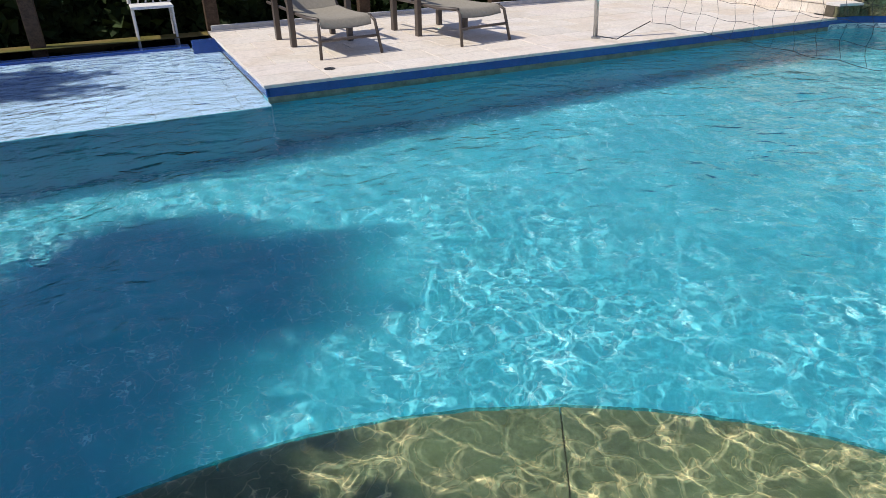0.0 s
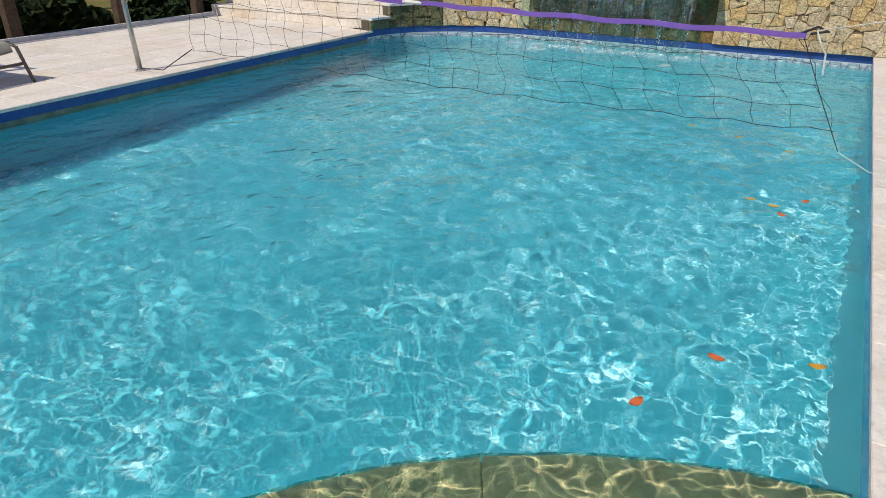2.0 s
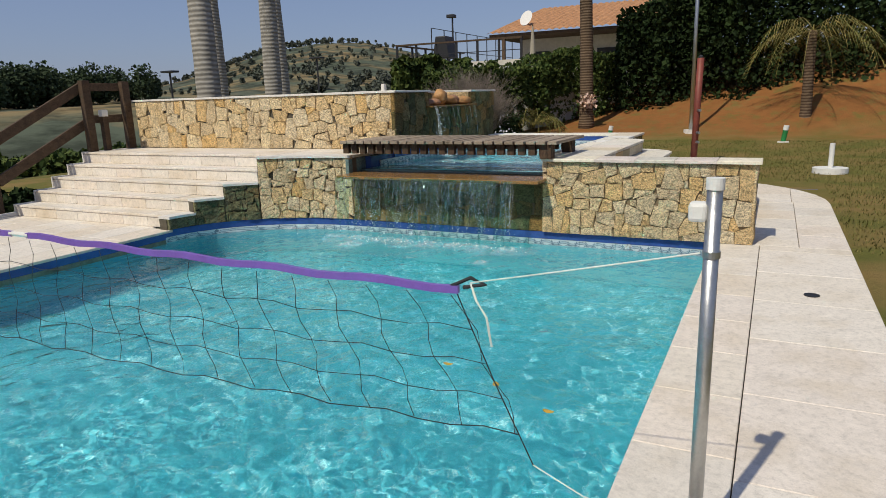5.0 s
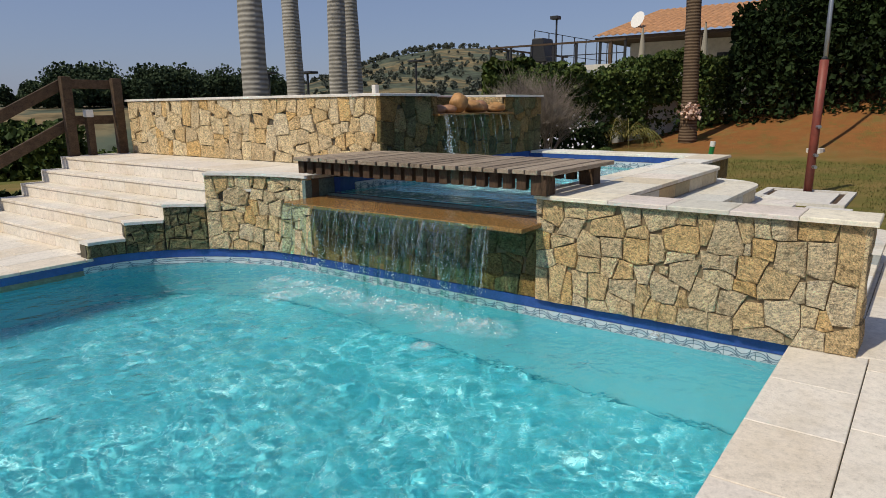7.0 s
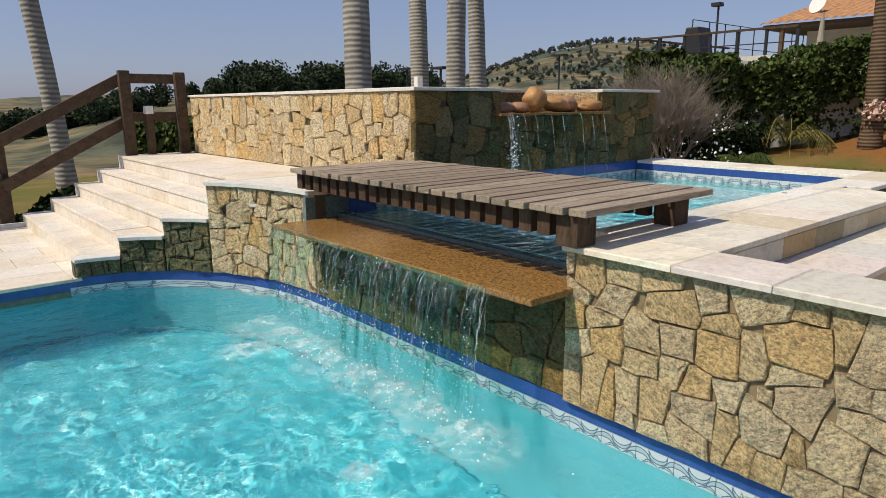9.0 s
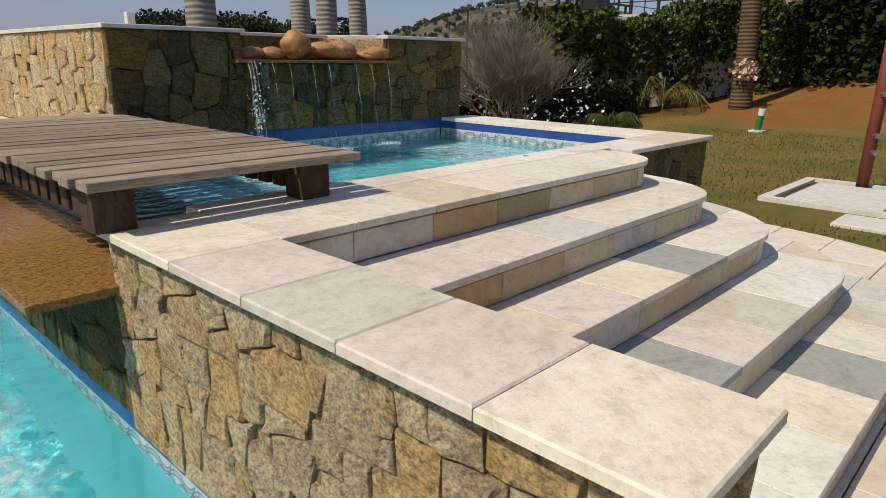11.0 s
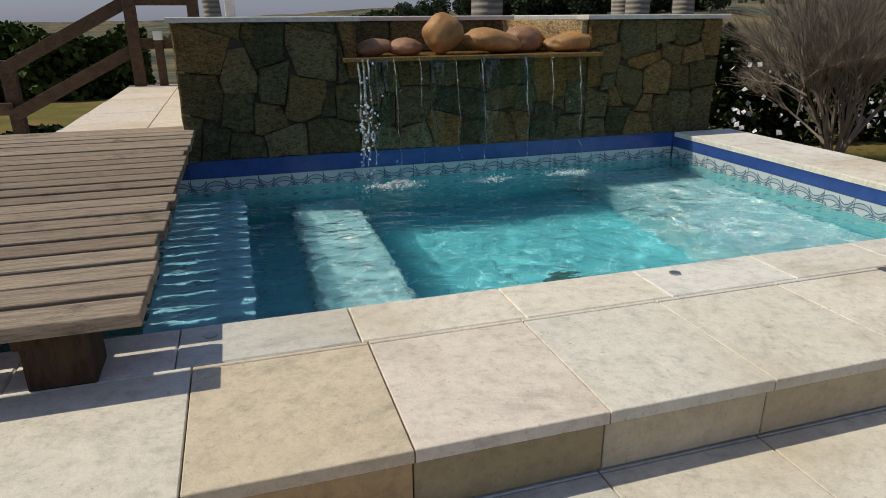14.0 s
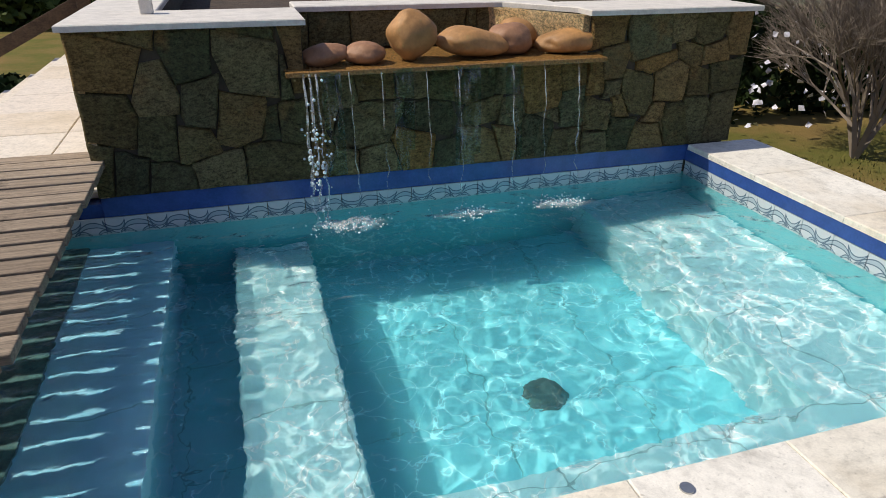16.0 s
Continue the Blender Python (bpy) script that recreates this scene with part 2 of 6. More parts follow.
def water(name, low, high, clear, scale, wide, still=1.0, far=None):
    """Clear water layer; a net of caustics is painted into its transmission colour."""
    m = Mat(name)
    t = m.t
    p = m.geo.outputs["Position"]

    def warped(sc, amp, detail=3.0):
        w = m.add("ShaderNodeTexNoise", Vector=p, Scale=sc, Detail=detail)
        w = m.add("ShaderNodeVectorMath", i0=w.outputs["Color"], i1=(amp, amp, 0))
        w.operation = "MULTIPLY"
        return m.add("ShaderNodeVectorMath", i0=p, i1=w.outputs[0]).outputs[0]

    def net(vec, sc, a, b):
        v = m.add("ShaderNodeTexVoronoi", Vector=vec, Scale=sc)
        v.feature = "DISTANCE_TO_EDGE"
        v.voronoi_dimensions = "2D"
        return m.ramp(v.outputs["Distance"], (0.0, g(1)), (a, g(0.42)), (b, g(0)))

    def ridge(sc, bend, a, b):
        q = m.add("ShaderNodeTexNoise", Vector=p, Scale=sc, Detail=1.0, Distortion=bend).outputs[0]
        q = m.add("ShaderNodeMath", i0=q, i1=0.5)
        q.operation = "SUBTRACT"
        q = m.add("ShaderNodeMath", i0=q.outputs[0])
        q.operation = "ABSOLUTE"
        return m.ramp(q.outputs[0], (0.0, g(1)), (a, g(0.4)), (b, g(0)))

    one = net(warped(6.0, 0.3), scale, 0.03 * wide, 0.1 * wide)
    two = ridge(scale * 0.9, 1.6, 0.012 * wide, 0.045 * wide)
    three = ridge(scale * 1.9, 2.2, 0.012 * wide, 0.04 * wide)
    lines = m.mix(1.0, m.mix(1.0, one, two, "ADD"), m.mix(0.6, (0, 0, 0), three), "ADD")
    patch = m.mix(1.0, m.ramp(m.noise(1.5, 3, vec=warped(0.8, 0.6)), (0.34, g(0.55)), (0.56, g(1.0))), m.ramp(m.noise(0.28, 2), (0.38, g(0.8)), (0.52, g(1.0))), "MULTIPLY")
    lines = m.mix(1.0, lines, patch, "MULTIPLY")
    # painted net full by the entry steps, scaled by still towards the cascade
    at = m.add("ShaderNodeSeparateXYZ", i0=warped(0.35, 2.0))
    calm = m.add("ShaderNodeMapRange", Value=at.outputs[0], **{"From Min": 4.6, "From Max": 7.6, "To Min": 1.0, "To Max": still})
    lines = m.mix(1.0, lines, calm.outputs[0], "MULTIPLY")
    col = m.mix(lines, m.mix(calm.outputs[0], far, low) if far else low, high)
    # the remainder up to clear goes on straight, hiding the painted net from view
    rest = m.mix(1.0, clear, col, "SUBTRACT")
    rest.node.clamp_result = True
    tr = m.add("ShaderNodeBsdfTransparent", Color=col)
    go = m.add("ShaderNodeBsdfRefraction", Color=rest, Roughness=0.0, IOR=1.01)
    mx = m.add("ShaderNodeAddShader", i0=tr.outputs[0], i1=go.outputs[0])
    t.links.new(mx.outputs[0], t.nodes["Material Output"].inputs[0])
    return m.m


def surface(name, wave, high, tint):
    """The face of the water: bends what is seen through it and mirrors the sky by Fresnel."""
    m = Mat(name)
    p = m.geo.outputs["Position"]
    w = m.add("ShaderNodeTexNoise", Vector=p, Scale=1.2, Detail=2.0)
    w = m.add("ShaderNodeVectorMath", i0=w.outputs["Color"], i1=(0.45, 0.45, 0))
    w.operation = "MULTIPLY"
    q = m.add("ShaderNodeVectorMath", i0=p, i1=w.outputs[0]).outputs[0]
    big = m.noise(wave, 2, 0.45, vec=q, stretch=(1.0, 1.3, 1))
    small = m.add("ShaderNodeMath", i0=m.noise(wave * 2.7, 2, 0.5, vec=q), i1=0.22)
    small.operation = "MULTIPLY"
    gust = m.add("ShaderNodeMapRange", Value=m.noise(0.55, 2), **{"From Min": 0.35, "From Max": 0.65, "To Min": 0.45, "To Max": 1.15})
    wv = m.add("ShaderNodeMath", i0=m.add("ShaderNodeMath", i0=big, i1=small.outputs[0]).outputs[0], i1=gust.outputs[0])
    wv.operation = "MULTIPLY"
    bp = m.add("ShaderNodeBump", Height=wv.outputs[0], Strength=1.0, Distance=high).outputs[0]
    through_water = m.add("ShaderNodeBsdfRefraction", Color=(*tint, 1), Roughness=0.0, IOR=1.33, Normal=bp)
    chop = m.add("ShaderNodeBump", Height=wv.outputs[0], Strength=1.0, Distance=high * 3.6).outputs[0]
    gl = m.add("ShaderNodeBsdfGlossy", Roughness=0.03, Normal=chop)
    fr = m.add("ShaderNodeFresnel", IOR=1.33, Normal=chop)
    mx = m.add("ShaderNodeMixShader", i0=fr.outputs[0], i1=through_water.outputs[0], i2=gl.outputs[0])
    m.t.links.new(mx.outputs[0], m.t.nodes["Material Output"].inputs[0])
    return m.m


M_SURFACE = surface("pool_water_surface", 5.0, 0.012, (0.94, 0.99, 1.0))
M_SURFACE_SPA = surface("spa_water_surface", 6.0, 0.014, (0.94, 0.99, 1.0))
# painted caustic nets: low and far are the dim ground, high the lines
M_CAUSTIC = water("pool_caustic_net", (0.015, 0.05, 0.04), (1.15, 1.3, 1.3), (0.3, 0.74, 0.81), 5.6, 0.72, 1.0, (0.01, 0.17, 0.16))
M_CAUSTIC_SPA = water("spa_caustic_net", (0.2, 0.28, 0.3), (1.4, 1.35, 1.35), (0.6, 0.86, 0.91), 5.0, 0.85)
M_CAUSTIC_STEP = water("step_caustic_net", (0.05, 0.07, 0.035), (1.35, 1.3, 1.05), (0.5, 0.59, 0.49), 6.2, 0.7)
M_CAUSTIC_BENCH = water("bench_caustic_net", (0.6, 0.8, 0.85), (1.0, 1.0, 1.0), (0.85, 0.97, 1.0), 4.6, 0.8)
M_CAUSTIC_THIN = water("shallow_caustic_net", (0.45, 0.5, 0.53), (0.75, 0.8, 0.8), (0.88, 0.94, 1.0), 4.0, 0.7)


def thin_water(name):
    m = Mat(name)
    n = m.noise(14, 4, 0.6, stretch=(3, 3, 0.5))
    tr = m.add("ShaderNodeBsdfTransparent", Color=(0.62, 0.84, 0.78, 1))
    di = m.add("ShaderNodeBsdfGlossy", Color=(0.95, 0.97, 1, 1), Roughness=0.12)
    b = m.add("ShaderNodeBump", Height=n, Strength=0.8, Distance=0.03)
    m.put(di, "Normal", b.outputs[0])
    f = m.ramp(n, (0.5, g(0.02)), (0.74, g(0.24)))
    mx = m.add("ShaderNodeMixShader", i0=f, i1=tr.outputs[0], i2=di.outputs[0])
    m.t.links.new(mx.outputs[0], m.t.nodes["Material Output"].inputs[0])
    return m.m


M_FALL = thin_water("falling_water")


def foam_mat(name="white_foam", top=0.5):
    m = Mat(name)
    di = m.add("ShaderNodeBsdfDiffuse", Color=(0.85, 0.93, 0.95, 1))
    tr = m.add("ShaderNodeBsdfTransparent")
    f = m.ramp(m.noise(15, 6, 0.75), (0.4, g(0.0)), (0.72, g(top)))
    away = m.add("ShaderNodeVectorMath", i0=m.coord.outputs["Generated"], i1=(0.5, 0.5, 0.5))
    away.operation = "DISTANCE"
    f = m.mix(1.0, f, m.ramp(away.outputs["Value"], (0.12, g(1.0)), (0.5, g(0.0))), "MULTIPLY")
    mx = m.add("ShaderNodeMixShader", i0=f, i1=tr.outputs[0], i2=di.outputs[0])
    m.t.links.new(mx.outputs[0], m.t.nodes["Material Output"].inputs[0])
    return m.m


M_FOAM = foam_mat()
M_FROTH = foam_mat("bright_froth", 0.7)


def strand_mat():
    m = Mat("sunlit_water_strand")
    di = m.add("ShaderNodeBsdfDiffuse", Color=(0.85, 0.92, 0.94, 1))
    gl = m.add("ShaderNodeBsdfGlossy", Roughness=0.1)
    tr = m.add("ShaderNodeBsdfTransparent")
    a = m.add("ShaderNodeMixShader", i0=0.4, i1=di.outputs[0], i2=gl.outputs[0])
    f = m.ramp(m.noise(18, 3, 0.6), (0.4, g(0.05)), (0.62, g(0.6)))
    b = m.add("ShaderNodeMixShader", i0=f, i1=tr.outputs[0], i2=a.outputs[0])
    m.t.links.new(b.outputs[0], m.t.nodes["Material Output"].inputs[0])
    return m.m


M_STRAND = strand_mat()
M_DROP = plain("water_drops", (0.8, 0.88, 0.9), 0.1, scale=30, var=0.05)
M_SOIL = plain("dark_planter_soil", (0.07, 0.05, 0.035), 0.95, scale=8, var=0.5, bump=0.6)


def ground_mat():
    m = Mat("lawn_and_red_soil")
    p = m.add("ShaderNodeSeparateXYZ", i0=m.geo.outputs["Position"])
    big = m.noise(0.35, 5)
    fine = m.noise(9, 8, 0.8)
    grass = m.mix(fine, (0.08, 0.095, 0.022), (0.19, 0.17, 0.048))
    grass = m.mix(m.ramp(m.noise(0.9, 4), (0.4, g(0)), (0.65, g(1))), grass, (0.23, 0.16, 0.06))
    soil = m.mix(m.noise(3, 6, 0.7), (0.17, 0.07, 0.025), (0.34, 0.15, 0.05))
    soil = m.mix(m.ramp(m.noise(1.6, 6, 0.75), (0.5, g(0)), (0.62, g(0.7))), soil, grass)
    k = m.add("ShaderNodeMath", i0=p.outputs[0], i1=m.add("ShaderNodeMath", i0=big, i1=6.0).outputs[0])
    k.inputs[1].links[0].from_node.operation = "MULTIPLY"
    band = m.ramp(m.add("ShaderNodeMapRange", Value=k.outputs[0], **{"From Min": 26.0, "From Max": 38.0}).outputs[0], (0.1, g(0)), (0.3, g(1)), (0.9, g(1)), (1.0, g(0)))
    side = m.add("ShaderNodeMapRange", Value=p.outputs[1], **{"From Min": 7.0, "From Max": 10.0, "To Min": 1.0, "To Max": 0.0})
    c = m.mix(m.mix(1.0, band, side.outputs[0], "MULTIPLY"), grass, soil)
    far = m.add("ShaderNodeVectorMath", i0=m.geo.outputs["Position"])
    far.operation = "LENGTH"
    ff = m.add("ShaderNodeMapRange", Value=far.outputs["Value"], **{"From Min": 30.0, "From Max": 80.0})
    # field greens paled for distance haze
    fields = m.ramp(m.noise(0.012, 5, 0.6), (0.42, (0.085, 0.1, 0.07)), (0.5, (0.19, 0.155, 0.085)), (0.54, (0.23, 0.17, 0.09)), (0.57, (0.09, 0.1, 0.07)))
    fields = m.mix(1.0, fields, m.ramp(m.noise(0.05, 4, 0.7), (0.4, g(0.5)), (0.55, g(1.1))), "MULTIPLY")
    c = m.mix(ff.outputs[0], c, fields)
    m.bump(fine, 0.7, 0.05)
    return m.done(c, 0.95, spec=0.1)


M_GROUND = ground_mat()


def leaf_mat(name, a, b):
    m = Mat(name)
    r = m.geo.outputs["Random Per Island"]
    c = m.mix(r, a, b)
    c = m.mix(1.0, c, m.ramp(m.noise(1.3, 3), (0.3, g(0.6)), (0.7, g(1.3))), "MULTIPLY")
    return m.done(c, 0.75, spec=0.15)


M_LEAF = leaf_mat("hedge_leaves", (0.022, 0.045, 0.011), (0.1, 0.13, 0.032))
M_LEAF_DARK = leaf_mat("dark_leaves", (0.01, 0.022, 0.006), (0.03, 0.05, 0.013))
M_FROND = leaf_mat("palm_fronds", (0.09, 0.11, 0.03), (0.3, 0.24, 0.08))
M_DRY = leaf_mat("dry_twigs", (0.2, 0.16, 0.13), (0.33, 0.28, 0.23))
# leaf colour greyed and paled to stand in for distance haze
M_FAR_HILL_HAZED = leaf_mat("hazed_hill_woods", (0.09, 0.105, 0.08), (0.125, 0.13, 0.1))
M_FAR = leaf_mat("far_trees", (0.03, 0.05, 0.022), (0.05, 0.07, 0.035))


def trunk_mat(name, a, b, rings):
    m = Mat(name)
    w = m.add("ShaderNodeTexWave", Vector=m.geo.outputs["Position"], Scale=rings, Distortion=1.2, Detail=3.0)
    w.bands_direction = "Z"
    c = m.mix(w.outputs[1], a, b)
    c = m.mix(1.0, c, m.ramp(m.noise(3, 5), (0.3, g(0.7)), (0.7, g(1.1))), "MULTIPLY")
    m.bump(w.outputs[1], 0.5, 0.02)
    return m.done(c, 0.85, spec=0.2)


M_ROYAL = trunk_mat("grey_ringed_palm_trunk", (0.24, 0.22, 0.19), (0.46, 0.43, 0.38), 2.6)
M_ROUGH_TRUNK = trunk_mat("brown_rough_palm_trunk", (0.08, 0.05, 0.03), (0.2, 0.14, 0.09), 3.5)
M_METAL = plain("galvanised_steel", (0.5, 0.5, 0.49), 0.35, 0.9, scale=20, var=0.15)
M_WHITE = plain("white_paint", (0.75, 0.74, 0.7), 0.6, var=0.1)
M_PURPLE = plain("purple_vinyl_tape", (0.2, 0.1, 0.42), 0.45, var=0.12)
M_CORD = plain("black_net_cord", (0.02, 0.02, 0.022), 0.8, var=0.1)
M_ROPE = plain("white_rope", (0.7, 0.68, 0.62), 0.8, var=0.1)
M_RED = plain("rust_red_painted_wood", (0.22, 0.05, 0.032), 0.55, scale=6, var=0.3)
M_GREEN_PAINT = plain("green_paint", (0.02, 0.2, 0.05), 0.5)
M_ROOF = plain("clay_roof_tile", (0.5, 0.25, 0.11), 0.8, scale=3, var=0.4)
M_PLASTER = plain("white_house_plaster", (0.62, 0.58, 0.5), 0.85, scale=3, var=0.15)
M_DARK = plain("dark_iron", (0.02, 0.02, 0.022), 0.5)
M_SLING = plain("taupe_sling_fabric", (0.3, 0.27, 0.21), 0.85, scale=30, var=0.15)
M_FRAME = plain("brown_powder_coat", (0.1, 0.08, 0.065), 0.4, var=0.1)
M_ORANGE = plain("fallen_petal", (0.6, 0.13, 0.03), 0.6)
M_YELLOW = plain("yellow_leaf", (0.55, 0.3, 0.03), 0.6)


# ---- building helpers ----
def thing(name, at=(0, 0, 0), label="", category="", group="", kind=""):
    ob = new(name)
    ob.location = at
    ob.empty_display_size = 0.1
    return tagged(ob, label, category, group, kind)


def base_of(parent):
    """Where a parent's own frame sits: things at their base, parts at the world's origin."""
    return Vector((0, 0, 0)) if parent.parent else Vector(parent.location)


def part(name, bm, material, parent=None, label="", smooth=False):
    """One mesh object, given in world metres, under a thing or under a part."""
    me = bpy.data.meshes.new(name)
    bm.to_mesh(me)
    bm.free()
    if smooth:
        me.shade_smooth()
    me.materials.append(material)
    ob = new(name, me)
    if parent:
        ob.parent = parent
        ob.matrix_parent_inverse = Matrix.Translation(-base_of(parent))
    if label:
        ob["label"] = label
    return ob


def mesh_part(name, verts, faces, material, parent=None, label="", smooth=False):
    me = bpy.data.meshes.new(name)
    me.from_pydata(verts, [], faces)
    me.update()
    if smooth:
        me.shade_smooth()
    me.materials.append(material)
    ob = new(name, me)
    if parent:
        ob.parent = parent
        ob.matrix_parent_inverse = Matrix.Translation(-base_of(parent))
    if label:
        ob["label"] = label
    return ob


def add_box(bm, x0, x1, y0, y1, z0, z1, m=None):
    made = bmesh.ops.create_cube(bm, size=1)["verts"]
    k = Matrix.Translation(((x0 + x1) / 2, (y0 + y1) / 2, (z0 + z1) / 2)) @ Matrix.Diagonal((x1 - x0, y1 - y0, z1 - z0, 1))
    bmesh.ops.transform(bm, matrix=(m @ k) if m else k, verts=made)
    return made


def box(x0, x1, y0, y1, z0, z1, bevel=0.0, m=None):
    bm = bmesh.new()
    add_box(bm, x0, x1, y0, y1, z0, z1, m)
    if bevel:
        bmesh.ops.bevel(bm, geom=bm.edges[:], offset=bevel, segments=2, affect="EDGES", profile=0.5)
    return bm


def beam(a, b, w, h, bevel=0.0):
    """A squared bar from a to b, w across and h tall."""
    a, b = Vector(a), Vector(b)
    q = (b - a).to_track_quat("X", "Z").to_matrix().to_4x4()
    return box(0, (b - a).length, -w / 2, w / 2, -h / 2, h / 2, bevel, Matrix.Translation(a) @ q)


def tube(points, radius, sides=8, radii=None, close=True):
    bm = bmesh.new()
    pts = [Vector(p) for p in points]
    rings = []
    for i, p in enumerate(pts):
        d = (pts[min(i + 1, len(pts) - 1)] - pts[max(i - 1, 0)]).normalized()
        u = d.cross(Vector((0, 0, 1)) if abs(d.z) < 0.9 else Vector((1, 0, 0))).normalized()
        v = d.cross(u)
        r = radii[i] if radii else radius
        rings.append([bm.verts.new(p + r * (math.cos(2 * math.pi * k / sides) * u + math.sin(2 * math.pi * k / sides) * v)) for k in range(sides)])
    for a, b in zip(rings, rings[1:]):
        for k in range(sides):
            bm.faces.new((a[k], a[(k + 1) % sides], b[(k + 1) % sides], b[k]))
    if close:
        bm.faces.new(rings[0][::-1])
        bm.faces.new(rings[-1])
    bmesh.ops.recalc_face_normals(bm, faces=bm.faces[:])
    return bm


def clip(poly, nx, ny, c):
    """The part of a convex polygon where nx*x + ny*y <= c."""
    out = []
    for i, p in enumerate(poly):
        q = poly[(i + 1) % len(poly)]
        dp, dq = nx * p[0] + ny * p[1] - c, nx * q[0] + ny * q[1] - c
        if dp <= 0:
            out.append(p)
        if dp * dq < 0:
            t = dp / (dp - dq)
            out.append((p[0] + t * (q[0] - p[0]), p[1] + t * (q[1] - p[1])))
    return out


def clip_to(poly, convex):
    """Clip one convex polygon by another, both counter-clockwise."""
    for i, p in enumerate(convex):
        q = convex[(i + 1) % len(convex)]
        nx, ny = q[1] - p[1], p[0] - q[0]
        poly = clip(poly, nx, ny, nx * p[0] + ny * p[1])
        if len(poly) < 3:
            return []
    return poly


def area(poly):
    return 0.5 * sum(p[0] * q[1] - q[0] * p[1] for p, q in zip(poly, poly[1:] + poly[:1]))


def shrink(poly, d):
    out = list(poly)
    for i, p in enumerate(poly):
        q = poly[(i + 1) % len(poly)]
        nx, ny = q[1] - p[1], p[0] - q[0]
        n = math.hypot(nx, ny)
        if n < 1e-6:
            continue
        out = clip(out, nx / n, ny / n, (nx * p[0] + ny * p[1]) / n - d)
        if len(out) < 3:
            return []
    return out


def slab(poly, z0, z1, soft=0.006, place=None):
    """A plate on a convex outline with softened upper edges. place maps (u, v, w) to the world."""
    place = place or (lambda u, v, w: (u, v, w))
    inner = shrink(poly, soft) if soft else []
    if len(inner) != len(poly):
        cx, cy = sum(p[0] for p in poly) / len(poly), sum(p[1] for p in poly) / len(poly)
        k = 0.9 if soft else 1.0
        inner = [(cx + (p[0] - cx) * k, cy + (p[1] - cy) * k) for p in poly]
    n = len(poly)
    verts = [place(x, y, z0) for x, y in poly] + [place(x, y, z1 - soft) for x, y in poly] + [place(x, y, z1) for x, y in inner]
    faces = [tuple(range(n))[::-1], tuple(range(2 * n, 3 * n))]
    for k in range(2):
        for i in range(n):
            j = (i + 1) % n
            faces.append((k * n + i, k * n + j, (k + 1) * n + j, (k + 1) * n + i))
    return verts, faces


def rect(x0, x1, y0, y1):
    return [(x0, y0), (x1, y0), (x1, y1), (x0, y1)]


def paving(parent, outline, z, step, thick=0.03, shift=0.5, gap=0.003, name="paver", turn=False, seed=1, start=(0, 0), material=None):
    """Rectangular pavers over a convex outline, row by row, as pieces of their own."""
    rnd = random.Random(seed)
    xs, ys = [p[0] for p in outline], [p[1] for p in outline]
    dx, dy = step
    row = 0
    y = min(ys) + start[1]
    while y < max(ys):
        x = min(xs) + start[0] - (dx * shift if row % 2 else 0)
        while x < max(xs):
            cell = clip_to(rect(x + gap, x + dx - gap, y + gap, y + dy - gap), outline)
            if len(cell) > 2 and area(cell) > 0.002:
                v, f = slab(cell, z - thick, z + rnd.uniform(-0.0012, 0.0012), 0.004)
                mesh_part(name, v, f, material or M_DECK, parent)
            x += dx
        y += dy
        row += 1


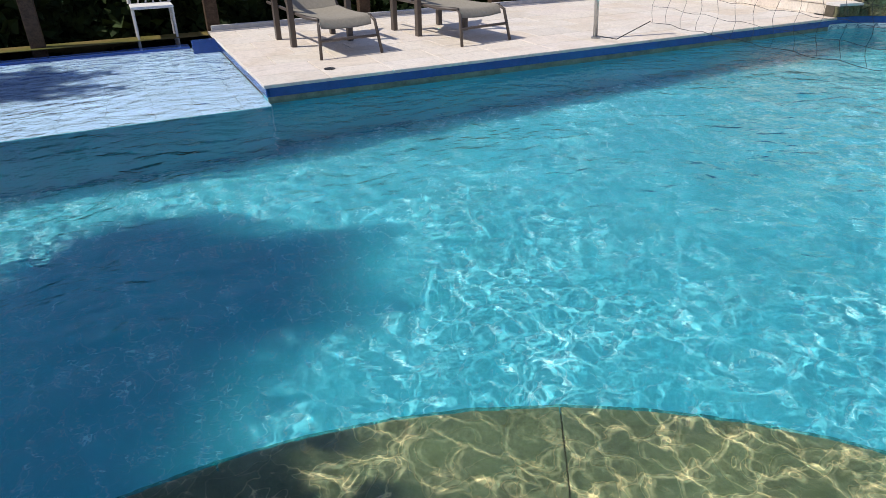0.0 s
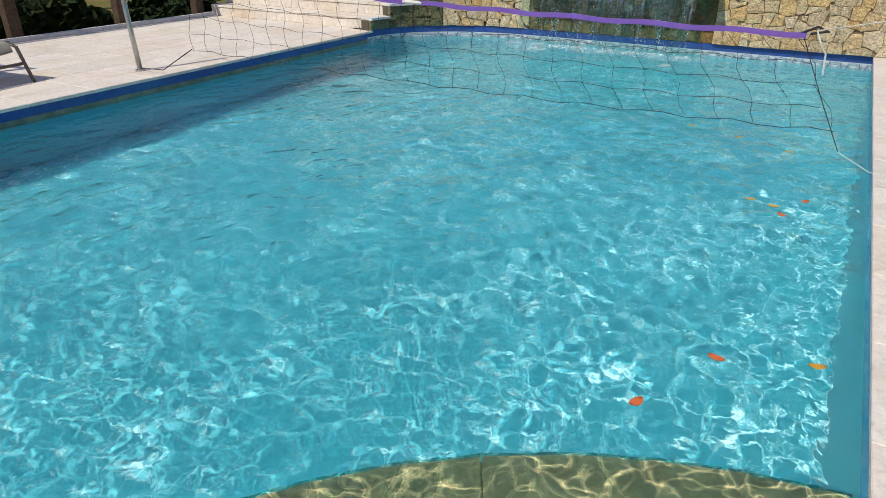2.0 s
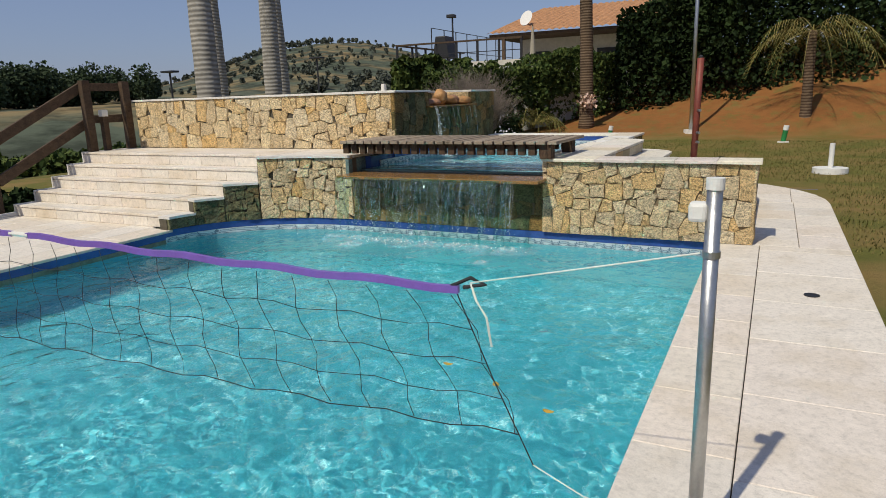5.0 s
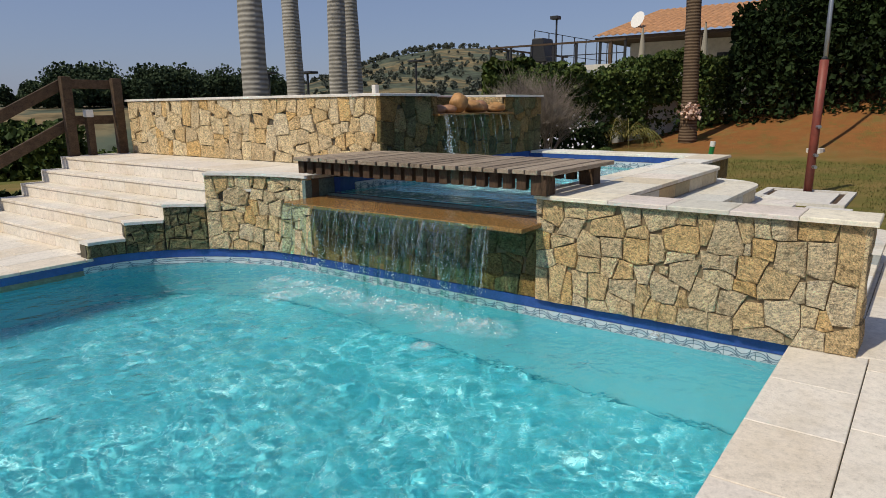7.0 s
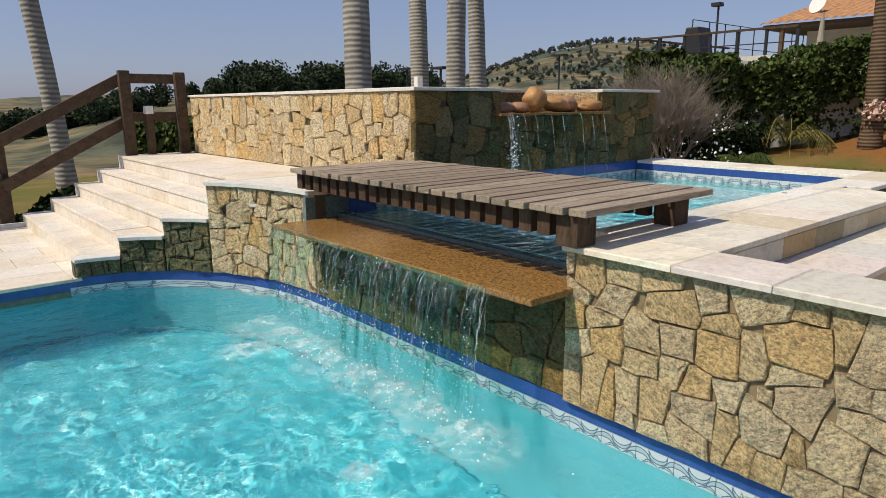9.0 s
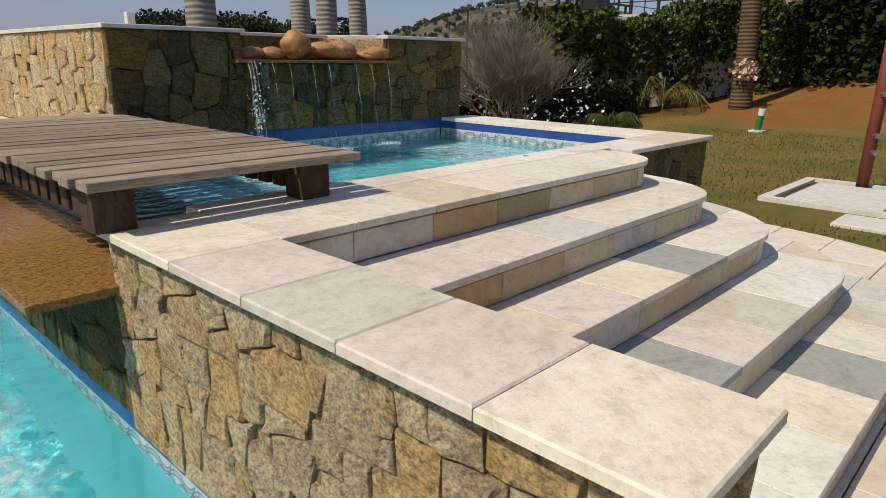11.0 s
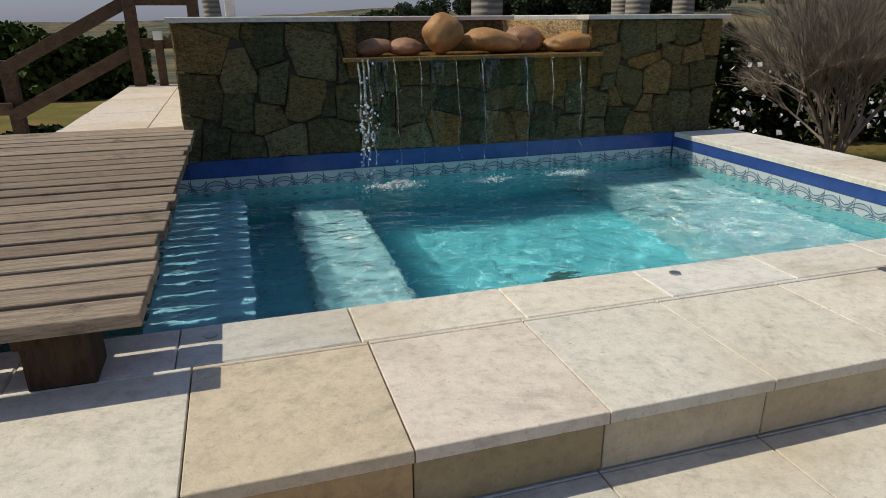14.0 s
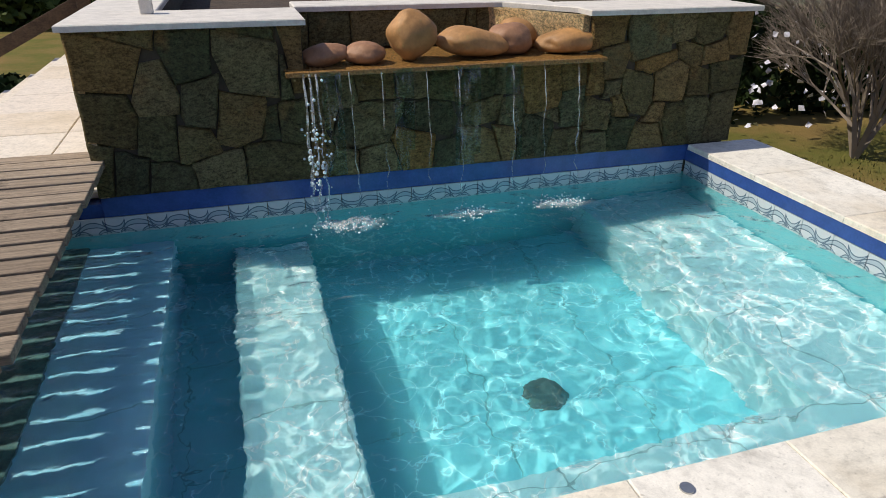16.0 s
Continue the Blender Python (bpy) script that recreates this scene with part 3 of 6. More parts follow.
def rubble(parent, u0, u1, v0, v1, size, place, material, seed, depth=0.031, holes=(), tall=1.0, keep=None):
    """Irregular wall stones: cells round scattered seeds, each one proud of the mortar by its own amount."""
    rnd = random.Random(seed)
    nu, nv = max(1, round((u1 - u0) / size)), max(1, round((v1 - v0) / (size * tall)))
    du, dv = (u1 - u0) / nu, (v1 - v0) / nv
    seeds = []
    for j in range(nv):
        for i in range(nu):
            if rnd.random() < 0.13:
                continue
            seeds.append((u0 + (i + 0.5 + (0.25 if j % 2 else -0.25) + rnd.uniform(-0.42, 0.42)) * du, v0 + (j + 0.5 + rnd.uniform(-0.42, 0.42)) * dv, rnd.uniform(-0.3, 0.3) * size * size, rnd.uniform(-0.9, 0.9)))
    for a in seeds:
        cell = rect(u0, u1, v0, v1)
        for b in seeds:
            if b is a or abs(a[0] - b[0]) > 4 * du or abs(a[1] - b[1]) > 4 * dv:
                continue
            nx, ny = b[0] - a[0], b[1] - a[1]
            if abs(nx) > abs(ny):
                ny *= 0.44 + 0.34 * a[3] * b[3]
            else:
                nx *= 0.44 + 0.34 * a[3] * b[3]
            cell = clip(cell, nx, ny, nx * (a[0] + b[0]) / 2 + ny * (a[1] + b[1]) / 2 + (a[2] - b[2]) / 2)
            if len(cell) < 3:
                break
        if keep:
            cell = keep(cell)
        cell = shrink(cell, rnd.uniform(0.001, 0.0035)) if len(cell) > 2 else []
        if len(cell) < 3 or area(cell) < 0.0015:
            continue
        fine = []
        for i, p in enumerate(cell):
            q = cell[(i + 1) % len(cell)]
            fine.append(p)
            ln = math.hypot(q[0] - p[0], q[1] - p[1])
            if ln > 0.09:
                k = rnd.uniform(0.35, 0.65)
                s = rnd.uniform(-0.004, 0.007)
                fine.append((p[0] + k * (q[0] - p[0]) - s * (q[1] - p[1]) / ln, p[1] + k * (q[1] - p[1]) + s * (q[0] - p[0]) / ln))
        n = len(fine)
        cx, cy = sum(p[0] for p in fine) / n, sum(p[1] for p in fine) / n
        d = depth * rnd.uniform(0.7, 1.0)
        ax, ay = rnd.uniform(-0.05, 0.05), rnd.uniform(-0.05, 0.05)
        verts = [place(x, y, -0.02) for x, y in fine] + [place(x, y, d * 0.72) for x, y in fine]
        for k in (0.92, 0.55):
            for x, y in fine:
                bump = rnd.uniform(-0.006, 0.006)
                verts.append(place(cx + (x - cx) * k, cy + (y - cy) * k, d * (0.94 if k > 0.6 else 1.0) + ax * (x - cx) * k + ay * (y - cy) * k + bump))
        verts.append(place(cx, cy, d + rnd.uniform(-0.008, 0.008)))
        faces = []
        for r in range(3):
            for i in range(n):
                j = (i + 1) % n
                faces.append((r * n + i, r * n + j, (r + 1) * n + j, (r + 1) * n + i))
        for i in range(n):
            faces.append((3 * n + i, 3 * n + (i + 1) % n, 4 * n))
        mesh_part("stone", verts, faces, material, parent)


def leaves(name, n, where, size, material, parent=None, seed=3, long=1.0, droop=0.0, label=""):
    """Many small folded leaves at the places that where(rng) gives."""
    rng = np.random.default_rng(seed)
    pts = where(rng, n)
    n = len(pts)
    a = rng.normal(size=(n, 3))
    a[:, 2] -= droop
    a /= np.linalg.norm(a, axis=1)[:, None]
    b = np.cross(a, rng.normal(size=(n, 3)))
    b /= np.linalg.norm(b, axis=1)[:, None]
    s = size * rng.uniform(0.6, 1.4, (n, 1))
    tip, side = a * s * long, b * s * 0.45
    up = np.cross(a, b) * s * 0.15
    v = np.stack([pts - tip * 0.5, pts + side + up, pts + tip * 0.5, pts - side + up], 1).reshape(-1, 3)
    i = np.arange(n)[:, None] * 4
    f = np.concatenate([i + [0, 1, 2], i + [0, 2, 3]])
    return mesh_part(name, v.tolist(), f.tolist(), material, parent, label)


def blob(where_c, r, shell=0.55):
    """A sampler of places in an uneven ellipsoid."""
    c, r = np.array(where_c), np.array(r)

    def pick(rng, n):
        d = rng.normal(size=(n, 3))
        d /= np.linalg.norm(d, axis=1)[:, None]
        k = rng.uniform(shell, 1, n) * (0.8 + 0.2 * np.sin(d[:, 0] * 5 + c[0]) * np.cos(d[:, 2] * 4 + c[1]) + 0.12 * np.sin(d[:, 1] * 9))
        return c + d * r * k[:, None]

    return pick


# ---- plan ----
H, R = 0.84, 0.168          # landing height, riser
WATER, SPA_WATER = -0.15, 0.655
FX = 10.40                  # face of the cascade wall
BY = 4.325                   # face of the fountain wall
LX = 11.32                  # lit face of the planter
PW = 6.34                   # far edge of the pool
END = -0.33                 # free end of the cascade wall
S0, S1 = 1.83, 4.42         # spillway
FLOOR = -1.45


def curve_wall(k):
    """Plan of the rounded corner between the cascade wall and the far pool edge, k from 0 to 1."""
    a = k * math.pi / 2
    return 8.95 + (FX - 8.95) * math.cos(a), S1 + (PW - S1) * math.sin(a)


CURVE = [curve_wall(i / 20) for i in range(21)]

# ---- ground ----
def smooth(v, a, b):
    k = min(1.0, max(0.0, (v - a) / (b - a)))
    return k * k * (3 - 2 * k)


def ground_z(x, y):
    d = math.hypot(x - 8, y)
    z = -0.05
    z += 0.22 * smooth(x, 20, 27) * smooth(y, 16, 6)
    top = 1.5 - 0.13 * max(-14, min(8, y))
    z += top * smooth(x, 25.5, 31) * smooth(y, 14, 6)
    z += 1.6 * smooth(x, 30, 36) * smooth(y, 16, 6)
    z -= 0.7 * smooth(y, 9.9, 12.0) * (1 - smooth(x, 14, 18) * smooth(y, 14, 9))
    z -= 6.0 * smooth(y, 13, 60) * smooth(d, 12, 60)
    z += 0.08 * noise.noise((x * 0.3, y * 0.3, 0)) * smooth(d, 14, 20)
    if d > 90:
        a = math.atan2(x, y)
        n = noise.fractal((x * 0.0021, y * 0.0021, 3.1), 1.0, 2.0, 5)
        z += smooth(d, 150, 900) * (13 + 62 * math.exp(-((a - 0.95) / 0.24) ** 2) + 20 * n) * smooth(a, -0.6, 0.3)
        z -= 3 * smooth(d, 90, 160)
        z += 11 * smooth(d, 130, 210) * (1 - smooth(d, 300, 420)) * smooth(a, 0.15, 0.4) * (1 - smooth(a, 0.72, 0.92))
    return z


def lines(lo, hi, fine, hole):
    c = set(round(v, 3) for v in hole)
    v = hole[0]
    step = fine
    while v > lo:
        v -= step
        step *= 1.16
        c.add(round(v, 3))
    v = hole[1]
    step = fine
    while v < hi:
        v += step
        step *= 1.16
        c.add(round(v, 3))
    k = round((hole[1] - hole[0]) / 1.2)
    c.update(round(hole[0] + (hole[1] - hole[0]) * i / k, 3) for i in range(k))
    return sorted(c)


HX, HY = (-7.0, 15.05), (-1.15, 9.6)
gx, gy = lines(-1800, 2600, 0.5, HX), lines(-1800, 2600, 0.5, HY)
gv, gf = [], []
for yy in gy:
    for xx in gx:
        gv.append((xx, yy, ground_z(xx, yy)))
w = len(gx)
for j in range(len(gy) - 1):
    for i in range(w - 1):
        mx, my = (gx[i] + gx[i + 1]) / 2, (gy[j] + gy[j + 1]) / 2
        if HX[0] < mx < HX[1] and HY[0] < my < HY[1]:
            continue
        gf.append((j * w + i, j * w + i + 1, (j + 1) * w + i + 1, (j + 1) * w + i))
tagged(mesh_part("lawn_edge", [(13.2, -1.2, -0.056), (15.06, -1.2, -0.056), (15.06, 1.62, -0.056), (13.2, 1.62, -0.056)], [(0, 1, 2, 3)], M_GROUND), "dry lawn against the curved paving", "lawn", kind="structure")
tagged(mesh_part("ground", gv, gf, M_GROUND, smooth=True), "dry lawn, red soil bank and distant farmland", "ground", kind="structure")

# ---- the pool basin ----
basin = thing("pool_basin", (5, 3, FLOOR), "sunken swimming pool lined with turquoise tile", "swimming pool", kind="structure")
part("pool_floor", box(-6.5, 10.6, -0.2, 10.4, FLOOR - 0.15, FLOOR), M_POOL, basin)
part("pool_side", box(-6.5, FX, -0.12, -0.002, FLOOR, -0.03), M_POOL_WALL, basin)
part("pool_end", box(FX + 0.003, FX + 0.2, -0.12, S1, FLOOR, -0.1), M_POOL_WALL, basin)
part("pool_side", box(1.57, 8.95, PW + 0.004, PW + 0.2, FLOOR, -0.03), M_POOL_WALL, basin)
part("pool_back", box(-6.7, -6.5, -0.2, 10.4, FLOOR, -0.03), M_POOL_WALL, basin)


def strip(points, z0, z1, off):
    """An upright band along a plan curve, off metres in front of it, 2 cm thick."""
    n = len(points)
    out = []
    for i, p in enumerate(points):
        a, b = points[max(i - 1, 0)], points[min(i + 1, n - 1)]
        dx, dy = b[0] - a[0], b[1] - a[1]
        ln = math.hypot(dx, dy)
        out.append((-dy / ln, dx / ln))
    v, f = [], []
    for i, (p, o) in enumerate(zip(points, out)):
        for d in (off, off - 0.03):
            for z in (z0, z1):
                v.append((p[0] + o[0] * d, p[1] + o[1] * d, z))
    for i in range(n - 1):
        a, b = 4 * i, 4 * i + 4
        f += [(a, b, b + 1, a + 1), (a + 2, a + 3, b + 3, b + 2), (a + 1, b + 1, b + 3, a + 3), (a, a + 2, b + 2, b)]
    f += [(0, 1, 3, 2), (4 * n - 4, 4 * n - 2, 4 * n - 1, 4 * n - 3)]
    return v, f


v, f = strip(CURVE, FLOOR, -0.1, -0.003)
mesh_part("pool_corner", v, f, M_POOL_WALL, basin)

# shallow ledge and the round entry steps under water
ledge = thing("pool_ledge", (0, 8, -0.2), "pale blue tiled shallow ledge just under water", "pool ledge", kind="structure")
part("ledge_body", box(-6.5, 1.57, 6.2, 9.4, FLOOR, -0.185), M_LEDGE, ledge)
# facing sheet in the darkened wall tile covers the pale ledge face
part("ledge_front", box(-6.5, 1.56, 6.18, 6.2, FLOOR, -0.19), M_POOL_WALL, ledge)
part("ledge_rim", box(-6.5, 1.27, 9.4, 9.6, FLOOR, -0.13), M_BLUE, ledge)
part("ledge_return", box(1.27, 1.6, 9.0, 9.12, -0.2, -0.012), M_BLUE, ledge)
entry = thing("pool_entry_steps", (1.2, 0.9, FLOOR), "rounded beige stone entry steps under water", "pool steps", kind="structure")
def entry_ring(r, z=None):
    lo = math.asin(0.355 / r)
    return [(0.46 + r * math.cos(lo + (math.pi - 2 * lo) * i / 24), -0.345 + r * math.sin(lo + (math.pi - 2 * lo) * i / 24)) for i in range(25)]


for k, (rr, top) in enumerate(((2.5, -0.272), (2.1, -0.262))):
    ring = entry_ring(rr)
    sv, sf = slab(shrink(ring, 0.01), FLOOR, top - 0.036, 0.0)
    mesh_part("step_bed", sv, sf, M_STEPSTONE, entry)
    inner = entry_ring(rr - 0.6)
    for i in range(0, 24, 4):
        for j in range(4):
            a0, a1 = (0.012 if j == 0 else 0.0), (0.988 if j == 3 else 1.0)
            mixp = lambda p, q, t: (p[0] + (q[0] - p[0]) * t, p[1] + (q[1] - p[1]) * t)
            cell = [mixp(ring[i + j], ring[i + j + 1], a0), mixp(ring[i + j], ring[i + j + 1], a1), mixp(inner[i + j], inner[i + j + 1], a1), mixp(inner[i + j], inner[i + j + 1], a0)]
            sv, sf = slab(cell, top - 0.035, top, 0.0)
            mesh_part("step_stone", sv, sf, M_STEPSTONE, entry)

# waterline tiles
band = thing("waterline_tiles", (5, 0, -0.1), "cobalt blue and mossy waterline tile band", "pool tiles", kind="structure")
part("blue_band", box(1.57, 8.96, PW - 0.012, PW + 0.02, -0.115, -0.028, 0.002), M_BLUE, band)
part("mossy_band", box(1.57, 8.96, PW - 0.008, PW + 0.02, -0.24, -0.118), M_BAND, band)
part("blue_band", box(1.558, 1.59, PW - 0.012, 9.0, -0.115, -0.028, 0.002), M_BLUE, band)
part("blue_band", box(-6.5, FX, -0.03, 0.012, -0.115, -0.028, 0.002), M_BLUE, band)
part("blue_band", box(FX - 0.012, FX + 0.03, 0.0, S1, -0.085, -0.002, 0.002), M_BLUE, band)
bv, bf = strip(CURVE, -0.085, -0.002, 0.012)
mesh_part("blue_band", bv, bf, M_BLUE, band)


def decor_mat(z0):
    """White tile with painted arching lines, 20 cm to the pattern."""
    m = Mat("painted_arch_tile")

    def calc(op, a, b=0.0):
        n = m.add("ShaderNodeMath", i0=a, i1=b)
        n.operation = op
        return n.outputs[0]

    p = m.add("ShaderNodeSeparateXYZ", i0=m.geo.outputs["Position"])
    s = calc("ADD", p.outputs[0], p.outputs[1])
    s = calc("ADD", s, calc("MULTIPLY", m.noise(9, 1), 0.05))
    u = calc("PINGPONG", s, 0.1)
    zz = calc("SUBTRACT", p.outputs[2], z0)
    line = None

    def away(du, dz):
        a, b = calc("SUBTRACT", u, du), calc("SUBTRACT", zz, dz)
        return calc("SQRT", calc("ADD", calc("MULTIPLY", a, a), calc("MULTIPLY", b, b)))

    # arched bodies: one disc less another, outlined, and a curl between them
    fill = None
    for du, dz, r, eu, ez, q in ((0.0, 0.0, 0.072, 0.008, -0.028, 0.074), (0.1, 0.075, 0.05, 0.1, 0.1, 0.056), (0.055, -0.01, 0.04, 0.06, -0.025, 0.042)):
        body = calc("MAXIMUM", calc("SUBTRACT", away(du, dz), r), calc("SUBTRACT", q, away(eu, ez)))
        k = calc("LESS_THAN", calc("ABSOLUTE", body), 0.0026)
        n = calc("LESS_THAN", body, 0.0)
        line = k if line is None else calc("MAXIMUM", line, k)
        fill = n if fill is None else calc("MAXIMUM", fill, n)
    shade = m.mix(m.noise(14, 2), (0.46, 0.52, 0.55), (0.56, 0.6, 0.62))
    c = m.mix(fill, shade, (0.36, 0.44, 0.49))
    c = m.mix(line, c, (0.1, 0.15, 0.2))
    return m.done(c, 0.15)


M_DECOR, M_DECOR_SPA = decor_mat(-0.17), decor_mat(0.64)


def decor_row(parent, a, b, z0, z1, inward, material=None):
    """Square painted tiles along a straight wall."""
    a, b = Vector((*a, 0)), Vector((*b, 0))
    n = max(1, round((b - a).length / 0.2))
    d = (b - a) / n
    o = Vector((*inward, 0))
    for i in range(n):
        p, q = a + d * i + d.normalized() * 0.002, a + d * (i + 1) - d.normalized() * 0.002
        vs = [(*(k + o * s).xy, z) for k in (p, q) for s in (0.0, 0.012) for z in (z0, z1)]
        mesh_part("tile", vs, [(0, 1, 3, 2), (4, 6, 7, 5), (2, 3, 7, 6), (0, 4, 5, 1), (1, 5, 7, 3), (0, 2, 6, 4)], material or M_DECOR, parent)


decor_row(band, (FX, 0.0), (FX, S1), WATER - 0.03, -0.088, (-1, 0))
for (p0, p1) in zip(CURVE[::2], CURVE[2::2]):
    dx, dy = p1[0] - p0[0], p1[1] - p0[1]
    ln = math.hypot(dx, dy)
    decor_row(band, p0, p1, WATER - 0.03, -0.088, (-dy / ln, dx / ln))

# the two sheets of water
ARC = entry_ring(2.46)[::-1]
outline = [(-6.5, -0.01)] + ARC + [(FX - 0.012, -0.01)] + [(x, y) for x, y in CURVE] + [(1.57, PW), (1.57, 6.2), (-6.5, 6.2)]

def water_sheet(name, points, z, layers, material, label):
    """One face of water that casts no shadow, over added sheets with painted caustics."""
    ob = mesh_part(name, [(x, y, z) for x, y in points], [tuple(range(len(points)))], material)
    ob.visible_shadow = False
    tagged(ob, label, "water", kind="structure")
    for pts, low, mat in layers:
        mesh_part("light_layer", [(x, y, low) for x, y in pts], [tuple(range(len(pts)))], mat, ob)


whole = [(-6.5, -0.01), (FX - 0.012, -0.01)] + CURVE + [(1.57, PW), (1.57, 9.0), (1.27, 9.4), (-6.5, 9.4)]
shallow = [(-6.5, 6.2), (1.57, 6.2), (1.57, 9.0), (1.27, 9.4), (-6.5, 9.4)]
# the main caustic sheet is added 5 cm above the floor, below the surface
water_sheet("water_main", whole, WATER, ((outline, FLOOR + 0.05, M_CAUSTIC), (entry_ring(2.5), -0.25, M_CAUSTIC_STEP), (shallow, WATER - 0.02, M_CAUSTIC_THIN)), M_SURFACE, "rippled turquoise swimming pool water in sunlight")
water_sheet("water_spa", rect(10.66, 14.72, 1.93, BY + 0.02), SPA_WATER, ((rect(11.62, 14.7, 1.93, BY), 0.34, M_CAUSTIC_SPA), (rect(10.72, 11.62, 1.93, BY), 0.5, M_CAUSTIC_BENCH)), M_SURFACE_SPA, "clear aqua water of the raised spa")

# ---- decks ----
deck_r = thing("pavement_right", (5, -0.6, -0.1), "cream sandstone paving beside the pool", "paving", kind="structure")
ell = [(13.3 + 2.6 * math.cos(math.radians(a)), 1.57 + 2.78 * math.sin(math.radians(a))) for a in range(-90, 1, 9)]
deck_out = [(-6.5, -1.21), (13.3, -1.21)] + ell[1:] + [(15.9, 1.57), (13.3, 1.57)]
bm = bmesh.new()
add_box(bm, -6.5, 10.45, -1.2, -0.02, -0.2, -0.031)
add_box(bm, 10.45, 13.3, -1.2, 1.5, -0.2, -0.031)
part("paving_bed", bm, M_GROUT, deck_r)
sv, sf = slab([(13.3, -1.2)] + ell[1:] + [(13.3, 1.56)], -0.2, -0.031, 0.0)
mesh_part("paving_bed", sv, sf, M_GROUT, deck_r)
paving(deck_r, rect(-1.0, 10.4, -0.42, 0.014), 0.0, (0.62, 0.434), shift=0, seed=2, start=(0.22, 0))
paving(deck_r, rect(-1.0, 10.4, -1.21, -0.42), 0.0, (0.86, 0.79), shift=0, seed=3)
paving(deck_r, rect(10.4, 13.3, -1.21, -0.33), 0.0, (0.62, 0.44), seed=5)
paving(deck_r, rect(10.76, 13.3, -0.33, 0.3), 0.0, (0.62, 0.44), seed=6)
paving(deck_r, [(13.3, -1.21)] + ell[1:] + [(13.3, 1.57)], 0.0, (0.5, 0.46), seed=7)
near = thing("pavement_near", (0, 0, -0.1), "cream sandstone paving at the pool's near end", "paving", kind="structure")
part("near_slab", box(-6.5, -1.95, -0.0, 0.5, -0.2, -0.004), M_DECK, near)
paving(near, rect(-6.5, -1.0, -1.21, 0.035), 0.0, (0.62, 0.62), seed=8)

deck_l = thing("pavement_far", (5, 8, -0.1), "pale sandstone sun deck beyond the pool", "paving", kind="structure")
part("paving_bed", box(1.6, 9.2, PW + 0.02, 9.62, -0.3, -0.031), M_GROUT, deck_l)
paving(deck_l, rect(1.54, 9.05, PW - 0.04, PW + 0.36), 0.0, (0.62, 0.4), shift=0, seed=11)
paving(deck_l, rect(1.54, 9.2, PW + 0.36, 9.64), 0.0, (0.62, 0.45), seed=12)
part("kerb", box(1.6, 9.3, 9.64, 9.74, -0.3, 0.05, 0.008), M_COPING, deck_l)

# ---- the cascade wall ----
cas = thing("wall_cascade", (FX, 1, 0), "rough honey quartzite wall with a water cascade", "stone wall", kind="structure")
bm = bmesh.new()
add_box(bm, FX - 0.04, 10.67, END, S0, 0.0, H - 0.03)
add_box(bm, FX, 10.67, END, S0, -0.095, 0.0)
add_box(bm, FX + 0.004, 10.64, S0, S1, -0.095, 0.56)
part("core", bm, M_TAN_MORTAR, cas)
face_x = lambda u, v, w: (FX - w, u, v)
rubble(cas, END, S0, 0.0, H - 0.031, 0.15, lambda u, v, w: (FX - 0.04 - w, u, v), M_STONE, 21, depth=0.026, tall=0.85)
rubble(cas, S0, S1, 0.0, 0.56, 0.155, face_x, M_STONE_WET_SHADED, 22, tall=1.0)
rubble(cas, FX - 0.06, 10.67, 0.0, H - 0.031, 0.2, lambda u, v, w: (u, END - w, v), M_STONE, 23)
for k, (a, b) in enumerate(((END - 0.06, 0.02), (0.02, 0.42), (0.42, 0.82), (0.82, 1.24), (1.24, S0))):
    cv, cf = slab(rect(10.3, 10.695, a + 0.002, b - 0.002), H - 0.03, H, 0.005)
    mesh_part("coping_slab", cv, cf, (M_CREAM, M_ROSE, M_PALE_GREY, M_ROSE, M_CREAM)[k], cas)

shelf = thing("spillway_shelf", (10.2, 3, 0.6), "wet brown granite shelf that spills water", "shelf")
part("slab", box(10.03, 10.66, S0 - 0.05, S1, 0.585, 0.62, 0.004), M_GRANITE, shelf)
part("weir", box(10.6, 10.68, S0, S1, 0.62, 0.648, 0.004), M_GREEN, shelf)
part("cheek", box(10.32, 11.3, S1 + 0.003, S1 + 0.05, 0.6, H - 0.045), M_GREEN, shelf)

# rounded stone flank of the left stair
flank = thing("wall_flank", (10, 5.4, 0), "rounded quartzite wall beside the pale steps", "stone wall", kind="structure")
LEN = [0.0]
for p, q in zip(CURVE, CURVE[1:]):
    LEN.append(LEN[-1] + math.hypot(q[0] - p[0], q[1] - p[1]))


def along(u):
    u = min(max(u, 0.0), LEN[-1])
    i = max(k for k in range(len(LEN) - 1) if LEN[k] <= u)
    k = (u - LEN[i]) / (LEN[i + 1] - LEN[i])
    p, q = CURVE[i], CURVE[i + 1]
    ln = LEN[i + 1] - LEN[i]
    return p[0] + k * (q[0] - p[0]), p[1] + k * (q[1] - p[1]), -(q[1] - p[1]) / ln, (q[0] - p[0]) / ln


def on_curve(u, v, w):
    x, y, nx, ny = along(u)
    return x + nx * w, y + ny * w, v


STEP_X = [10.02, 9.74, 9.44, 9.11]     # where the flank drops: landing, then the treads


def u_at_x(x):
    return min((abs(along(k * LEN[-1] / 400)[0] - x), k * LEN[-1] / 400) for k in range(401))[1]


